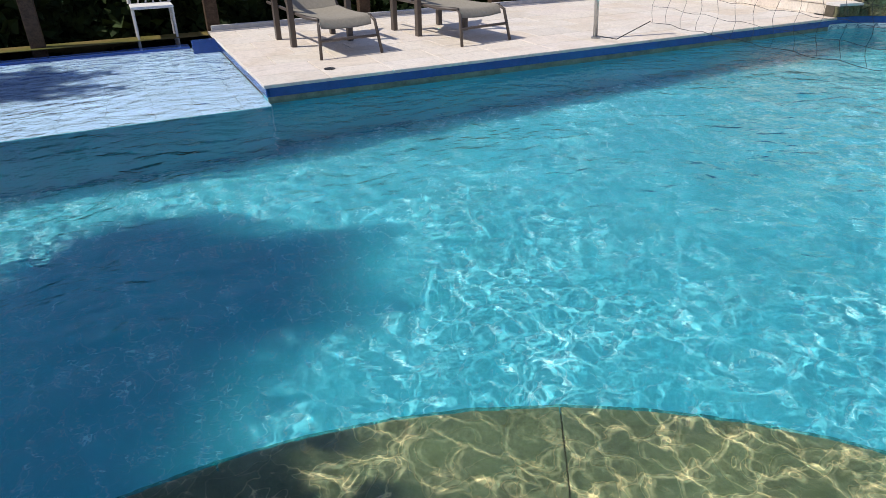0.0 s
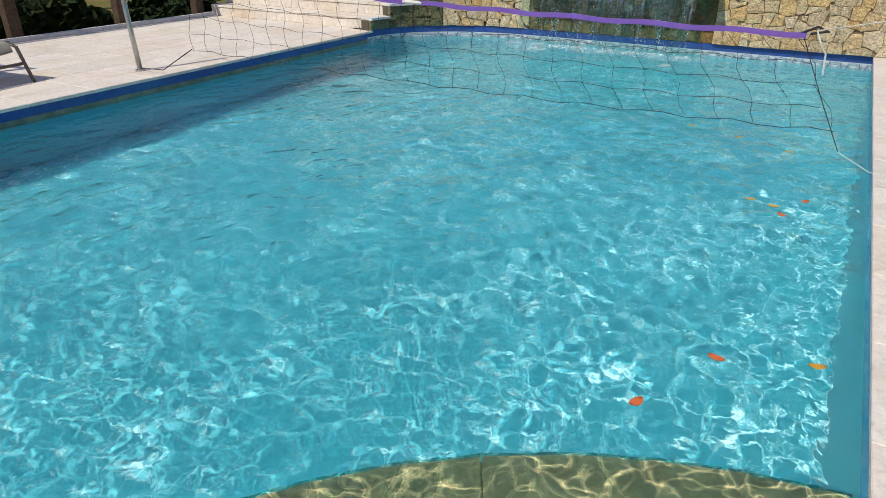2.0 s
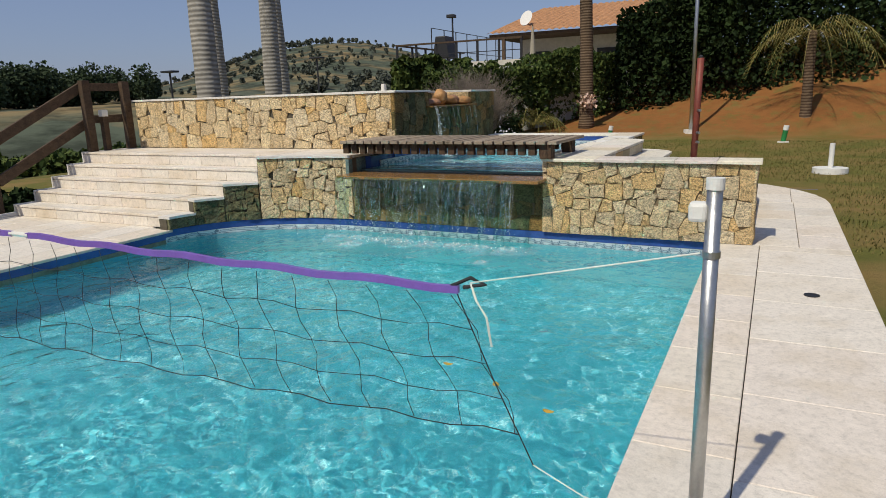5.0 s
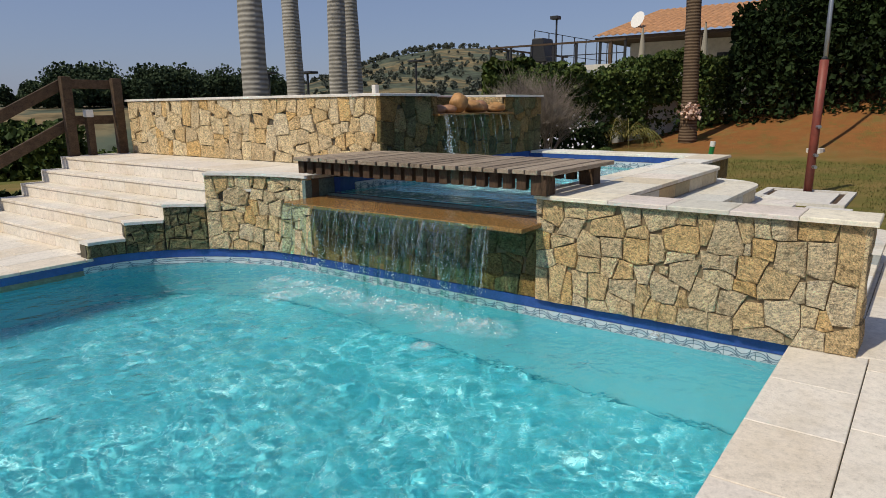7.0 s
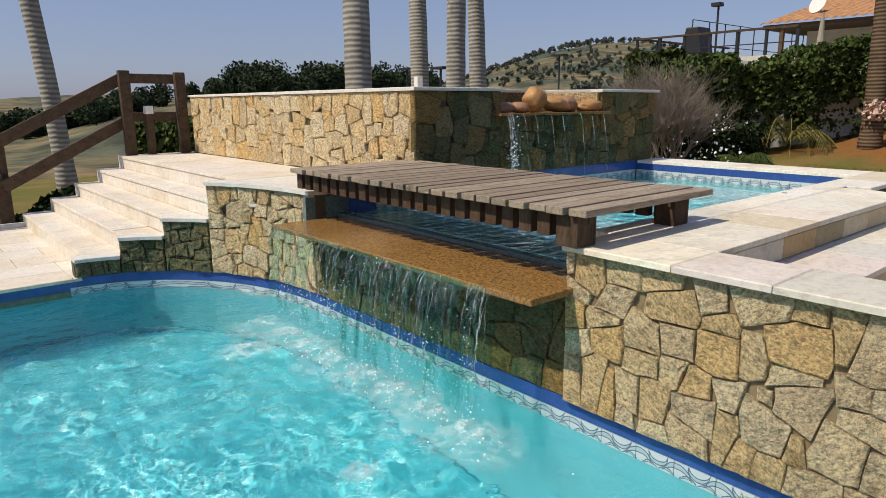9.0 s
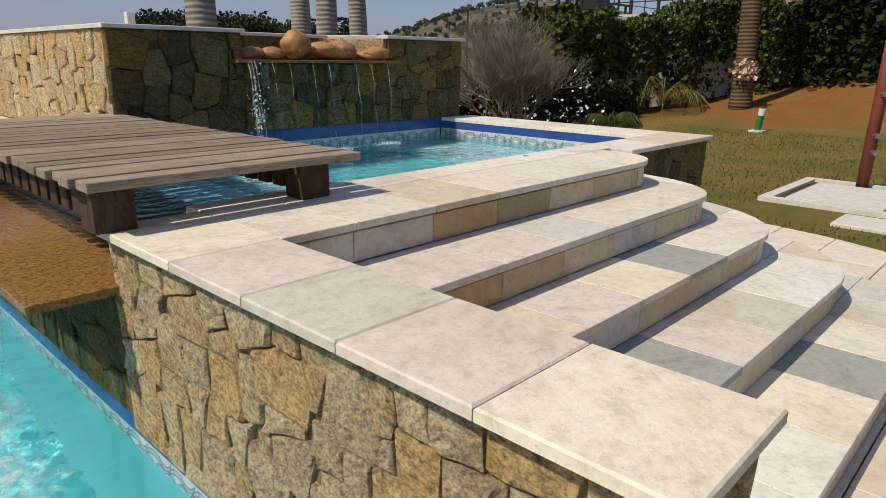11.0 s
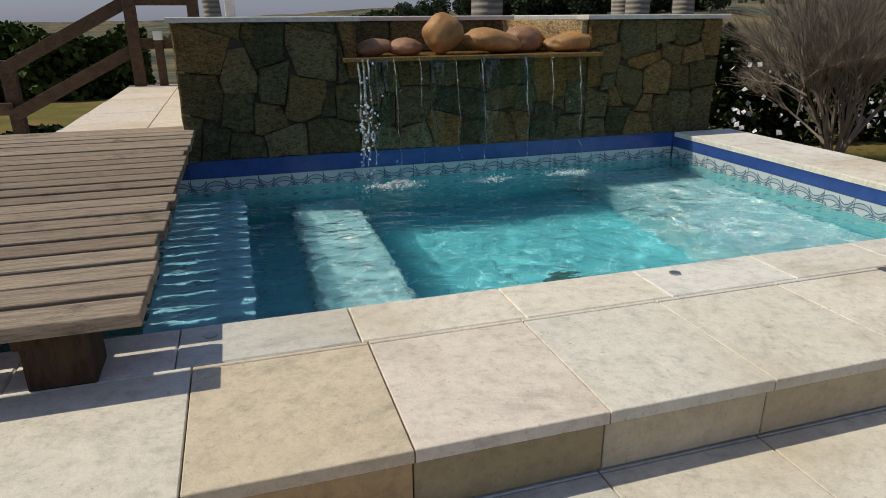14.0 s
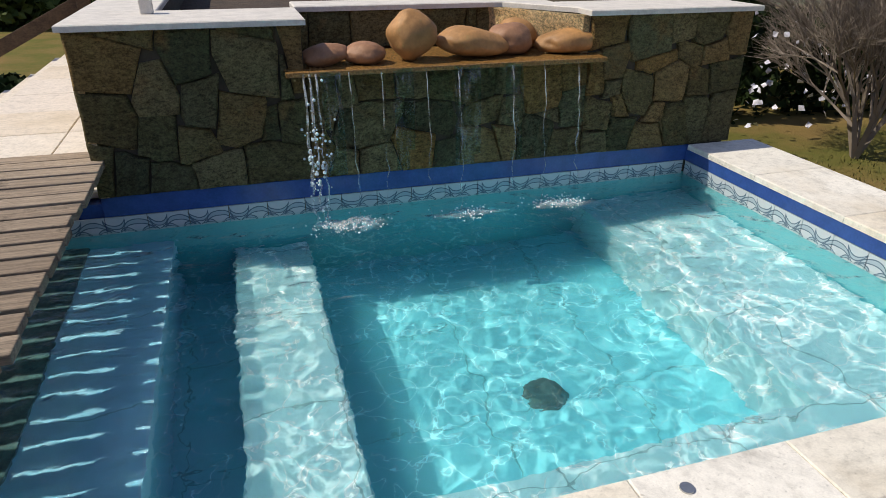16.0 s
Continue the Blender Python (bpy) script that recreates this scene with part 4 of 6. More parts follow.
CUTS = [(0.0, u_at_x(10.03), H), (u_at_x(10.03), u_at_x(9.72), 3 * R), (u_at_x(9.72), u_at_x(9.38), 2 * R), (u_at_x(9.38), u_at_x(9.0), R)]
for k, (a, b, top) in enumerate(CUTS):
    n = 12
    pts = [along(a + (b - a) * i / n) for i in range(n + 1)]
    vs, fs = [], []
    for x, y, nx, ny in pts:
        for d in (-0.005, -0.14):
            for z in (-0.09, top - 0.03):
                vs.append((x + nx * d, y + ny * d, z))
    for i in range(n):
        p, q = 4 * i, 4 * i + 4
        fs += [(p, q, q + 1, p + 1), (p + 2, p + 3, q + 3, q + 2), (p + 1, q + 1, q + 3, p + 3)]
    fs += [(0, 1, 3, 2), (4 * n, 4 * n + 2, 4 * n + 3, 4 * n + 1)]
    mesh_part("core", vs, fs, M_DARK_MORTAR, flank)
    rubble(flank, a + 0.003, b - 0.003, 0.0, top - 0.03, 0.14 if k == 0 else 0.1, on_curve, M_STONE if k == 0 else M_STONE_MOSS, 31 + k, depth=0.045)
    vs = []
    for x, y, nx, ny in pts:
        for d in (0.06, -0.15):
            for z in (top - 0.028, top + 0.002):
                vs.append((x + nx * d, y + ny * d, z))
    mesh_part("coping_slab", vs, [tuple(reversed(t)) for t in fs] + [tuple(4 * i + c for c in (0, 2)) + tuple(4 * (i + 1) + c for c in (2, 0)) for i in range(n)], M_COPING, flank)

# ---- left stair and landing ----
stair_l = thing("stair_left", (9.7, 7.8, 0), "wide pale sandstone steps up to the landing", "stairs", kind="structure")
LEFT_Y = 9.66
NX = [10.32, 10.03, 9.74, 9.43, 9.1]    # nosings from the landing down


def flank_y(x):
    k = max(0.0, min(1.0, (x - 8.95) / (FX - 8.95)))
    return S1 + (PW - S1) * math.sqrt(1 - k * k) + 0.02


for k, x in enumerate(NX):
    top = H - k * R
    x1 = LX if k == 0 else NX[k - 1] + 0.028
    o = [(x, flank_y(x)), (x1, flank_y(x1)), (x1, LEFT_Y), (x, LEFT_Y)]
    if k == 0:
        o = [(x, flank_y(x)), (10.42, S1 - 0.02), (x1, S1 - 0.02), (x1, LEFT_Y), (x, LEFT_Y)]
    bv, bf = slab(shrink(o, 0.03), -0.05, top - 0.031, 0.0)
    mesh_part("tread_bed", bv, bf, M_GROUT, stair_l)
    paving(stair_l, o, top, (0.5, 0.62) if k else (0.62, 0.62), shift=0, seed=40 + k)
    y0 = flank_y(x)
    n = 7
    for i in range(n):
        a, b = y0 + (LEFT_Y - y0) * i / n, y0 + (LEFT_Y - y0) * (i + 1) / n
        rv, rf = slab(rect(a + 0.002, b - 0.002, top - R + 0.002, top - 0.034), 0.0, 0.02, 0.003, lambda u, vv, ww, xx=x: (xx + 0.035 - ww, u, vv))
        mesh_part("riser", rv, rf, M_DECK, stair_l)
    part("side_slab", box(x + 0.005, x1 + 0.05, LEFT_Y, LEFT_Y + 0.03, top - R - 0.02, top + 0.004, 0.003), M_COPING, stair_l)
part("side_wall", box(8.9, 15.0, LEFT_Y - 0.02, LEFT_Y + 0.0, -0.9, 0.0), M_GROUT, stair_l)

# ---- right stair ----
stair_r = thing("stair_right", (12, 0.5, 0), "rounded cream and grey sandstone steps up to the spa", "stairs", kind="structure")
NY = [1.235, 0.842, 0.472, 0.065, -0.32]
RXY = [(0.34, 0.335), (0.55, 0.728), (0.82, 1.098), (1.06, 1.505), (1.3, 1.89)]


def step_outline(k, x0=10.697):
    rx, ry = RXY[k]
    return [(x0, 1.57 - ry)] + [(13.28 + rx * math.cos(math.radians(a)), 1.57 + ry * math.sin(math.radians(a))) for a in range(-90, 1, 9)] + [(x0, 1.57)]


SLABS = {(0, 2): M_HONEY, (1, 1): M_ROSE, (1, 2): M_ROSE, (2, 2): M_ROSE, (2, 3): M_CREAM, (2, 4): M_GREY_SLAB, (3, 2): M_GREY_SLAB, (3, 4): M_PALE_GREY, (3, 3): M_ROSE, (4, 4): M_GREY_SLAB, (4, 3): M_CREAM}
FRONTS = {(0, 2): M_PALE_GREY, (0, 3): M_OCHRE, (0, 4): M_OLIVE, (1, 2): M_OCHRE, (2, 3): M_PALE_GREY}
for k in range(5):
    top = H - k * R
    o = step_outline(k)
    if k == 0:
        o = [(10.697, 1.235)] + [(13.28 + 0.34 * math.cos(math.radians(a)), 1.57 + 0.335 * math.sin(math.radians(a))) for a in range(-90, 1, 15)] + [(13.62, 1.72), (10.697, 1.72)]
    bed = shrink(o, 0.042)
    sv, sf = slab(bed, top - R - 0.03, top - 0.03, 0.0)
    mesh_part("tread_bed", sv, sf, M_DARK_MORTAR, stair_r)
    off = (0.328, 0.324, 0.34, 0.353, 0.355)[k]
    rnd = random.Random(60 + k)
    x = 10.697 - 0.435 + off
    deep = [0.47, 0.41, 0.40, 0.44, 0.43][k]
    y0 = o[0][1]
    while x < 14.8:
        for j in range(5):
            ya, yb = y0 + j * deep, y0 + (j + 1) * deep
            xs = x
            cell = clip_to(rect(xs + 0.002, xs + 0.433, ya + 0.002, yb - 0.002), o)
            if len(cell) > 2 and area(cell) > 0.003:
                if k and max(p[1] for p in cell) > NY[k - 1] + 0.45 and max(p[0] for p in cell) < 13.4:
                    continue
                sv, sf = slab(cell, top - 0.03, top + rnd.uniform(-0.001, 0.001), 0.002)
                mesh_part("tread_slab", sv, sf, SLABS.get((k, round((xs - 10.262 - off) / 0.435)), M_PAVER), stair_r)
        x += 0.435
    # risers along the front and round the end
    x = 10.697
    nxt = 10.697 + off
    while x < 13.27:
        b = min(nxt, 13.28)
        rv, rf = slab(rect(x + 0.0015, b - 0.0015, top - R + 0.006, top - 0.042), 0.0, 0.02, 0.003, lambda u, vv, ww, yy=y0: (u, yy + 0.04 - ww, vv))
        mesh_part("riser", rv, rf, FRONTS.get((k, round((nxt - 10.697 - off) / 0.435) + 1), M_RISER), stair_r)
        x, nxt = b, b + 0.435
    arc = [p for p in o[1:-1]]
    for i in range(0, len(arc) - 1, 2):
        seg = arc[i:i + 3]
        bm = bmesh.new()
        ring = []
        for px, py in seg:
            cx, cy = 13.28, 1.57
            ln = math.hypot(px - cx, py - cy) or 1
            for d in (-0.02, -0.045):
                qx, qy = px + (px - cx) / ln * d, py + (py - cy) / ln * d
                ring.append([bm.verts.new((qx, qy, z)) for z in (top - R + 0.006, top - 0.042)])
        for s in range(len(seg) - 1):
            a, b, c, d = ring[2 * s], ring[2 * s + 2], ring[2 * s + 1], ring[2 * s + 3]
            bm.faces.new((a[0], b[0], b[1], a[1]))
            bm.faces.new((c[1], d[1], d[0], c[0]))
            bm.faces.new((a[1], b[1], d[1], c[1]))
        part("riser", bm, M_RISER, stair_r)

# ---- the raised spa ----
spa = thing("spa_basin", (12.7, 3, 0), "raised spa pool with blue and painted tile rim", "spa pool", kind="structure")
part("spa_floor", box(10.62, 14.9, 1.6, BY + 0.1, -0.3, -0.14), M_SPA_FLOOR, spa)
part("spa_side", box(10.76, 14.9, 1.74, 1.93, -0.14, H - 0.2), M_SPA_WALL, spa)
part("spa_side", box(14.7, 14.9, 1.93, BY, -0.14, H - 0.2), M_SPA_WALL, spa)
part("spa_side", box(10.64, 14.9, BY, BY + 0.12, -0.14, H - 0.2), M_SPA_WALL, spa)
part("spa_front", box(10.64, 10.72, S0, S1, -0.1, 0.6), M_BENCH, spa)
part("spa_side", box(10.72, LX, BY + 0.01, BY + 0.1, -0.1, H - 0.04), M_BLUE, spa)
part("bench", box(10.72, 11.62, 1.93, BY, -0.14, 0.44), M_BENCH, spa)
# 2 cm dark layer over the bridge side of the bench
part("dark_step", box(10.72, 11.22, 1.93, BY, 0.44, 0.46), M_GREEN, spa, "thin dark green layer on the bench under the bridge")
part("bench", box(12.3, 13.95, 1.93, 2.4, -0.14, 0.3), M_SPA, spa)
part("bench", box(11.9, 12.3, 1.93, BY, -0.14, 0.24, 0.02), M_SPA, spa)
part("bench", box(13.95, 14.7, 1.93, BY, -0.14, 0.3), M_SPA, spa)
part("blue_tile", box(14.685, 14.72, 1.93, BY, H - 0.105, H - 0.032, 0.002), M_BLUE, spa)
part("blue_tile", box(10.76, 14.7, 1.915, 1.94, H - 0.105, H - 0.032, 0.002), M_BLUE, spa)
part("blue_tile", box(LX, 14.7, BY - 0.012, BY + 0.02, H - 0.105, H + 0.0, 0.002), M_BLUE, spa)
decor_row(spa, (14.698, 1.95), (14.698, BY - 0.02), SPA_WATER - 0.03, H - 0.108, (-1, 0), M_DECOR_SPA)
decor_row(spa, (LX - 0.4, BY), (14.68, BY), SPA_WATER - 0.03, H - 0.108, (0, -1), M_DECOR_SPA)
drain = part("drain_cover", tube([(13.16, 3.03, -0.139), (13.16, 3.03, -0.12), (13.16, 3.03, -0.11)], 0.1, 20, [0.1, 0.09, 0.05]), M_GREEN, spa, "dark round floor fitting")
spa_wall = thing("wall_spa", (14.9, 2.8, 0), "quartzite side walls of the raised spa", "stone wall", kind="structure")
part("core", box(13.3, 15.1, 1.6, 1.74, -0.1, H - 0.032), M_DARK_MORTAR, spa_wall)
part("core", box(14.9, 15.1, 1.74, BY, -0.1, H - 0.032), M_DARK_MORTAR, spa_wall)
# sides turned from the sun take the darkened stone copy
rubble(spa_wall, 13.4, 15.1, -0.05, H - 0.035, 0.21, lambda u, v, w: (u, 1.6 - w, v), M_STONE_WET_SHADED, 51)
rubble(spa_wall, 1.6, BY, -0.05, H - 0.035, 0.22, lambda u, v, w: (15.1 + w, u, v), M_STONE_WET_SHADED, 52)
rim = thing("coping_spa", (12.5, 1.8, H), "cream stone coping round the spa", "coping", kind="structure")
x = 10.697
for b in (11.05, 11.42, 11.88, 12.35, 12.83, 13.3, 13.75, 14.25, 15.16):
    y0 = 1.722 if x < 13.5 else 1.55
    sv, sf = slab(rect(x + 0.0015, b - 0.0015, y0 + 0.0015, 1.95), H - 0.032, H + 0.001, 0.004)
    mesh_part("coping_slab", sv, sf, M_PAVER, rim)
    x = b
for a, b in ((1.953, 2.5), (2.5, 3.1), (3.1, 3.7), (3.7, BY - 0.03)):
    sv, sf = slab(rect(14.68, 15.16, a + 0.0015, b - 0.0015), H - 0.032, H + 0.001, 0.004)
    mesh_part("coping_slab", sv, sf, M_PAVER, rim)
part("anchor", tube([(11.5, 1.88, H), (11.5, 1.88, H + 0.006)], 0.018, 16), M_METAL, rim, "small brass deck anchor")
part("anchor", tube([(12.95, 1.88, H), (12.95, 1.88, H + 0.006)], 0.018, 16), M_METAL, rim, "small brass deck anchor")

# ---- fountain planter ----
PT = 1.655
N0, N1, NB, NZ = 12.36, 13.93, 4.86, 1.42     # the recess behind the rocks
plan = thing("wall_fountain", (13, 5, H), "quartzite planter wall with a rock fountain recess", "stone wall", kind="structure")
bm = bmesh.new()
add_box(bm, LX + 0.03, N0, BY + 0.001, BY + 0.4, 0.645, PT - 0.03)
add_box(bm, N1, 14.95, BY + 0.001, BY + 0.4, 0.645, PT - 0.03)
add_box(bm, N0, N1, BY + 0.001, BY + 0.5, 0.645, NZ - 0.03)
add_box(bm, N0, N1, NB, NB + 0.2, -0.1, PT - 0.03)
add_box(bm, LX + 0.03, LX + 0.3, BY + 0.4, 9.5, -0.1, PT - 0.03)
add_box(bm, LX + 0.03, 14.95, 9.3, 9.5, -0.6, PT - 0.03)
add_box(bm, 14.75, 14.95, BY + 0.4, 9.3, -0.6, PT - 0.03)
part("core", bm, M_DARK_MORTAR, plan)
part("soil", box(LX + 0.3, 14.75, NB + 0.2, 9.3, 0.6, 1.4), M_SOIL, plan)
rubble(plan, BY - 0.03, 9.5, H, PT - 0.03, 0.165, lambda u, v, w: (LX + 0.025 - w, u, v), M_STONE, 61, tall=1.15)
fy = lambda u, v, w: (u, BY - w, v)
# front of the fountain: damp and shade both darkened into the stone
rubble(plan, LX - 0.005, N0, H, PT - 0.03, 0.19, fy, M_STONE_WET_SHADED, 62, depth=0.04)
rubble(plan, N0, N1, H, NZ - 0.03, 0.18, fy, M_STONE_WET_SHADED, 63, depth=0.035)
rubble(plan, N1, 14.98, H, PT - 0.03, 0.17, fy, M_STONE_WET_SHADED, 64, depth=0.04)
rubble(plan, N0, N1, NZ, PT - 0.03, 0.2, lambda u, v, w: (u, NB - w, v), M_STONE_WET_SHADED, 65)
rubble(plan, BY, NB, NZ, PT - 0.03, 0.18, lambda u, v, w: (N1 - 0.02 - w - (u - BY) * 0.7, u, v), M_STONE, 66, depth=0.03)
rubble(plan, BY, 5.2, H, PT - 0.03, 0.2, lambda u, v, w: (14.95 + w, u, v), M_STONE_WET_SHADED, 67)
for poly in (rect(LX - 0.02, N0 + 0.02, BY - 0.06, BY + 0.46), rect(LX - 0.02, LX + 0.36, BY + 0.46, 9.55), rect(N1 - 0.03, 15.02, BY - 0.06, BY + 0.42), rect(LX + 0.36, 15.02, 9.25, 9.55), rect(14.7, 15.02, BY + 0.42, 9.25),
             rect(N0 + 0.02, N1 - 0.03, NB - 0.04, NB + 0.25), [(13.6, NB - 0.04), (N1 - 0.03, BY + 0.1), (N1 - 0.03, NB - 0.04)]):
    sv, sf = slab(poly, PT - 0.03, PT, 0.005)
    mesh_part("coping_slab", sv, sf, M_COPING, plan)
part("corner_post", box(11.62, 11.68, 4.62, 4.68, PT, PT + 0.1, 0.006), M_COPING, plan)

lip = thing("fountain_shelf", (13.1, BY, NZ), "thin wet slate shelf under the fountain rocks", "shelf")
part("slab", box(12.26, 13.98, BY - 0.14, BY + 0.45, NZ - 0.025, NZ, 0.004), M_GRANITE, lip)


def boulder(at, r, material, seed, label, tilt=0.0):
    bm = bmesh.new()
    bmesh.ops.create_icosphere(bm, subdivisions=4, radius=1)
    for vert in bm.verts:
        c = vert.co
        k = 1 + 0.16 * noise.noise(c * 1.1 + Vector((seed, 0, 0))) + 0.05 * noise.noise(c * 3 + Vector((0, seed, 0)))
        vert.co = Vector((c.x * r[0] * k, c.y * r[1] * k, max(c.z, -0.85) * r[2] * k))
    bmesh.ops.rotate(bm, verts=bm.verts[:], matrix=Matrix.Rotation(radians(tilt), 3, "Y"))
    low = min(vert.co.z for vert in bm.verts)
    bmesh.ops.translate(bm, verts=bm.verts[:], vec=Vector(at) - Vector((0, 0, low)))
    ob = part("fountain_rock", bm, material, smooth=True)
    tagged(ob, label, "rock", group="fountain rocks")


boulder((12.47, 4.36, NZ - 0.004), (0.12, 0.1, 0.055), M_BOULDER_B, 1, "small flat brown river rock on the fountain shelf", -6)
boulder((12.67, 4.36, NZ - 0.004), (0.11, 0.1, 0.058), M_BOULDER_B, 2, "small rounded brown river rock on the fountain shelf")
boulder((12.93, 4.38, NZ - 0.004), (0.125, 0.11, 0.125), M_BOULDER, 3, "tall tan pointed boulder on the fountain shelf", -25)
boulder((13.26, 4.4, NZ - 0.004), (0.2, 0.13, 0.078), M_BOULDER, 9, "long orange tan boulder on the fountain shelf", 8)
boulder((13.5, 4.45, NZ - 0.004), (0.14, 0.12, 0.085), M_BOULDER_B, 5, "rounded reddish boulder on the fountain shelf")
boulder((13.62, 4.62, NZ - 0.004), (0.12, 0.11, 0.09), M_BOULDER, 6, "tan boulder at the back of the fountain shelf")
boulder((13.86, 4.4, NZ - 0.004), (0.2, 0.12, 0.07), M_BOULDER, 7, "long smooth orange boulder on the fountain shelf", -4)

# ---- the wooden bridge ----
bridge = thing("wooden_bridge", (10.75, 2.9, H), "weathered slatted wooden footbridge across the spa", "bridge")
BZ = 1.035
n = 23
for i in range(n):
    a = 1.635 + i * (4.5 - 1.635) / n
    b = a + (4.5 - 1.635) / n - 0.022
    rnd = random.Random(i)
    part("plank", box(10.22 + rnd.uniform(-0.012, 0.012), 11.375 + rnd.uniform(-0.012, 0.012), a, b, BZ - 0.035, BZ + rnd.uniform(-0.003, 0.003), 0.004), M_PLANK, bridge)
    c = (a + b) / 2
    low = H + 0.002 if i == 0 else H + 0.035
    for x0 in (10.28, 11.13):
        if i == 0:
            part("leg", box(x0 - 0.02, x0 + 0.125, a + 0.07, b + 0.1, H + 0.001, BZ - 0.036, 0.005), M_BLOCK, bridge)
        else:
            part("fascia_block", box(x0, x0 + 0.06, a + (0.07 if i == 1 else 0.008), b - 0.012, low, BZ - 0.036, 0.003), M_BLOCK, bridge)
for x0 in (10.34, 11.1):
    part("bearer", box(x0, x0 + 0.05, 1.7, 4.5, BZ - 0.085, BZ - 0.0365), M_BLOCK, bridge)

# ---- the falling water ----
def curtain(name, parent, a, b, z1, z0, out, material, seed, drop=0.0):
    """A thin broken sheet of falling water from the edge a-b."""
    rnd = random.Random(seed)
    a, b = Vector(a), Vector(b)
    n, rows = max(2, int((b - a).length / 0.03)), 10
    vs, fs = [], []
    ph = rnd.uniform(0, 9)
    for j in range(rows + 1):
        k = j / rows
        for i in range(n + 1):
            p = a.lerp(b, i / n)
            o = out * math.sqrt(k) + 0.012 * noise.noise((i * 0.35 + ph, j * 0.3, seed))
            vs.append((p.x - o * (1 if abs(b.y - a.y) > abs(b.x - a.x) else 0), p.y - o * (0 if abs(b.y - a.y) > abs(b.x - a.x) else 1), z1 + (z0 - z1) * k))
    for j in range(rows):
        for i in range(n):
            if noise.noise((i * 0.3 + ph, j * 0.12, seed * 3.7)) + 0.55 * (1 - j / rows) > drop:
                fs.append((j * (n + 1) + i, j * (n + 1) + i + 1, (j + 1) * (n + 1) + i + 1, (j + 1) * (n + 1) + i))
    mesh_part(name, vs, fs, material, parent, smooth=True)


def strand(parent, x, y, z1, z0, out, seed, r=0.008, axis=1):
    rnd = random.Random(seed)
    pts, rad = [], []
    for i in range(15):
        k = i / 14
        o = out * math.sqrt(k)
        s = rnd.uniform(-0.022, 0.022) * k
        pts.append((x - (o if axis == 0 else -s), y - (o if axis == 1 else -s), z1 + (z0 - z1) * k))
        rad.append(r * rnd.uniform(0.3, 1.2) * (1 - 0.4 * k))
    part("strand", tube(pts, r, 5, rad), M_STRAND, parent, smooth=True)


def drops(name, n, c, spread, r, parent, seed, material):
    rng = np.random.default_rng(seed)
    bm = bmesh.new()
    for _ in range(n):
        p = np.array(c) + rng.normal(size=3) * np.array(spread)
        bmesh.ops.create_icosphere(bm, subdivisions=1, radius=r * rng.uniform(0.5, 1.3), matrix=Matrix.Translation(p.tolist()))
    ob = part(name, bm, material, parent, smooth=True)
    ob["kind"] = "stuff"


cascade = thing("cascade_water", (10.05, 3.1, WATER), "thin broken curtain of water falling from the shelf", "waterfall")
curtain("curtain", cascade, (10.03, S0 + 0.25, 0), (10.03, S1, 0), 0.612, 0.02, 0.09, M_FALL, 3, 0.2)
curtain("curtain", cascade, (10.025, S0 + 0.3, 0), (10.025, S0 + 1.5, 0), 0.612, -0.1, 0.14, M_FALL, 7, 0.25)
for i in range(70):
    rnd = random.Random(200 + i)
    y = S0 + 0.2 + (S1 - S0 - 0.2) * rnd.random() ** (1.4 if i < 40 else 1.0)
    strand(cascade, 10.03, y, 0.61, rnd.choice((WATER, 0.0, 0.1, 0.2, 0.3, 0.38)), rnd.uniform(0.03, 0.16), i, rnd.uniform(0.0012, 0.0034), 0)
for i in range(26):
    rnd = random.Random(700 + i)
    y = S0 + 0.2 + (S1 - S0 - 0.2) * rnd.random()
    drops("drops", 26, (9.97 - rnd.uniform(0, 0.1), y, 0.12), (0.025, 0.02, 0.13), 0.0035, cascade, 400 + i, M_DROP)
fount = thing("fountain_water", (13.1, 4.1, SPA_WATER), "thin falling strands of fountain water", "waterfall")
for x, w in ((12.42, 0.1), (12.78, 0.1), (13.1, 0.14), (13.38, 0.1)):
    curtain("curtain", fount, (x, BY - 0.14, 0), (x + w, BY - 0.14, 0), NZ - 0.005, SPA_WATER + 0.25, 0.05, M_FALL, int(x * 10), 0.05)
for i, (x, r) in enumerate(((12.34, 0.011), (12.37, 0.008), (12.4, 0.009), (12.56, 0.003), (12.72, 0.003), (12.95, 0.003), (13.12, 0.005), (13.42, 0.004), (13.6, 0.003), (13.8, 0.005))):
    strand(fount, x, BY - 0.14, NZ - 0.01, SPA_WATER, 0.1, 300 + i, r, 1)
drops("drops", 90, (12.37, BY - 0.21, 1.0), (0.035, 0.03, 0.16), 0.008, fount, 5, M_DROP)
splash = thing("splash_foam", (12.6, 4.1, SPA_WATER), "white bubbling foam where water lands", "foam", kind="stuff")


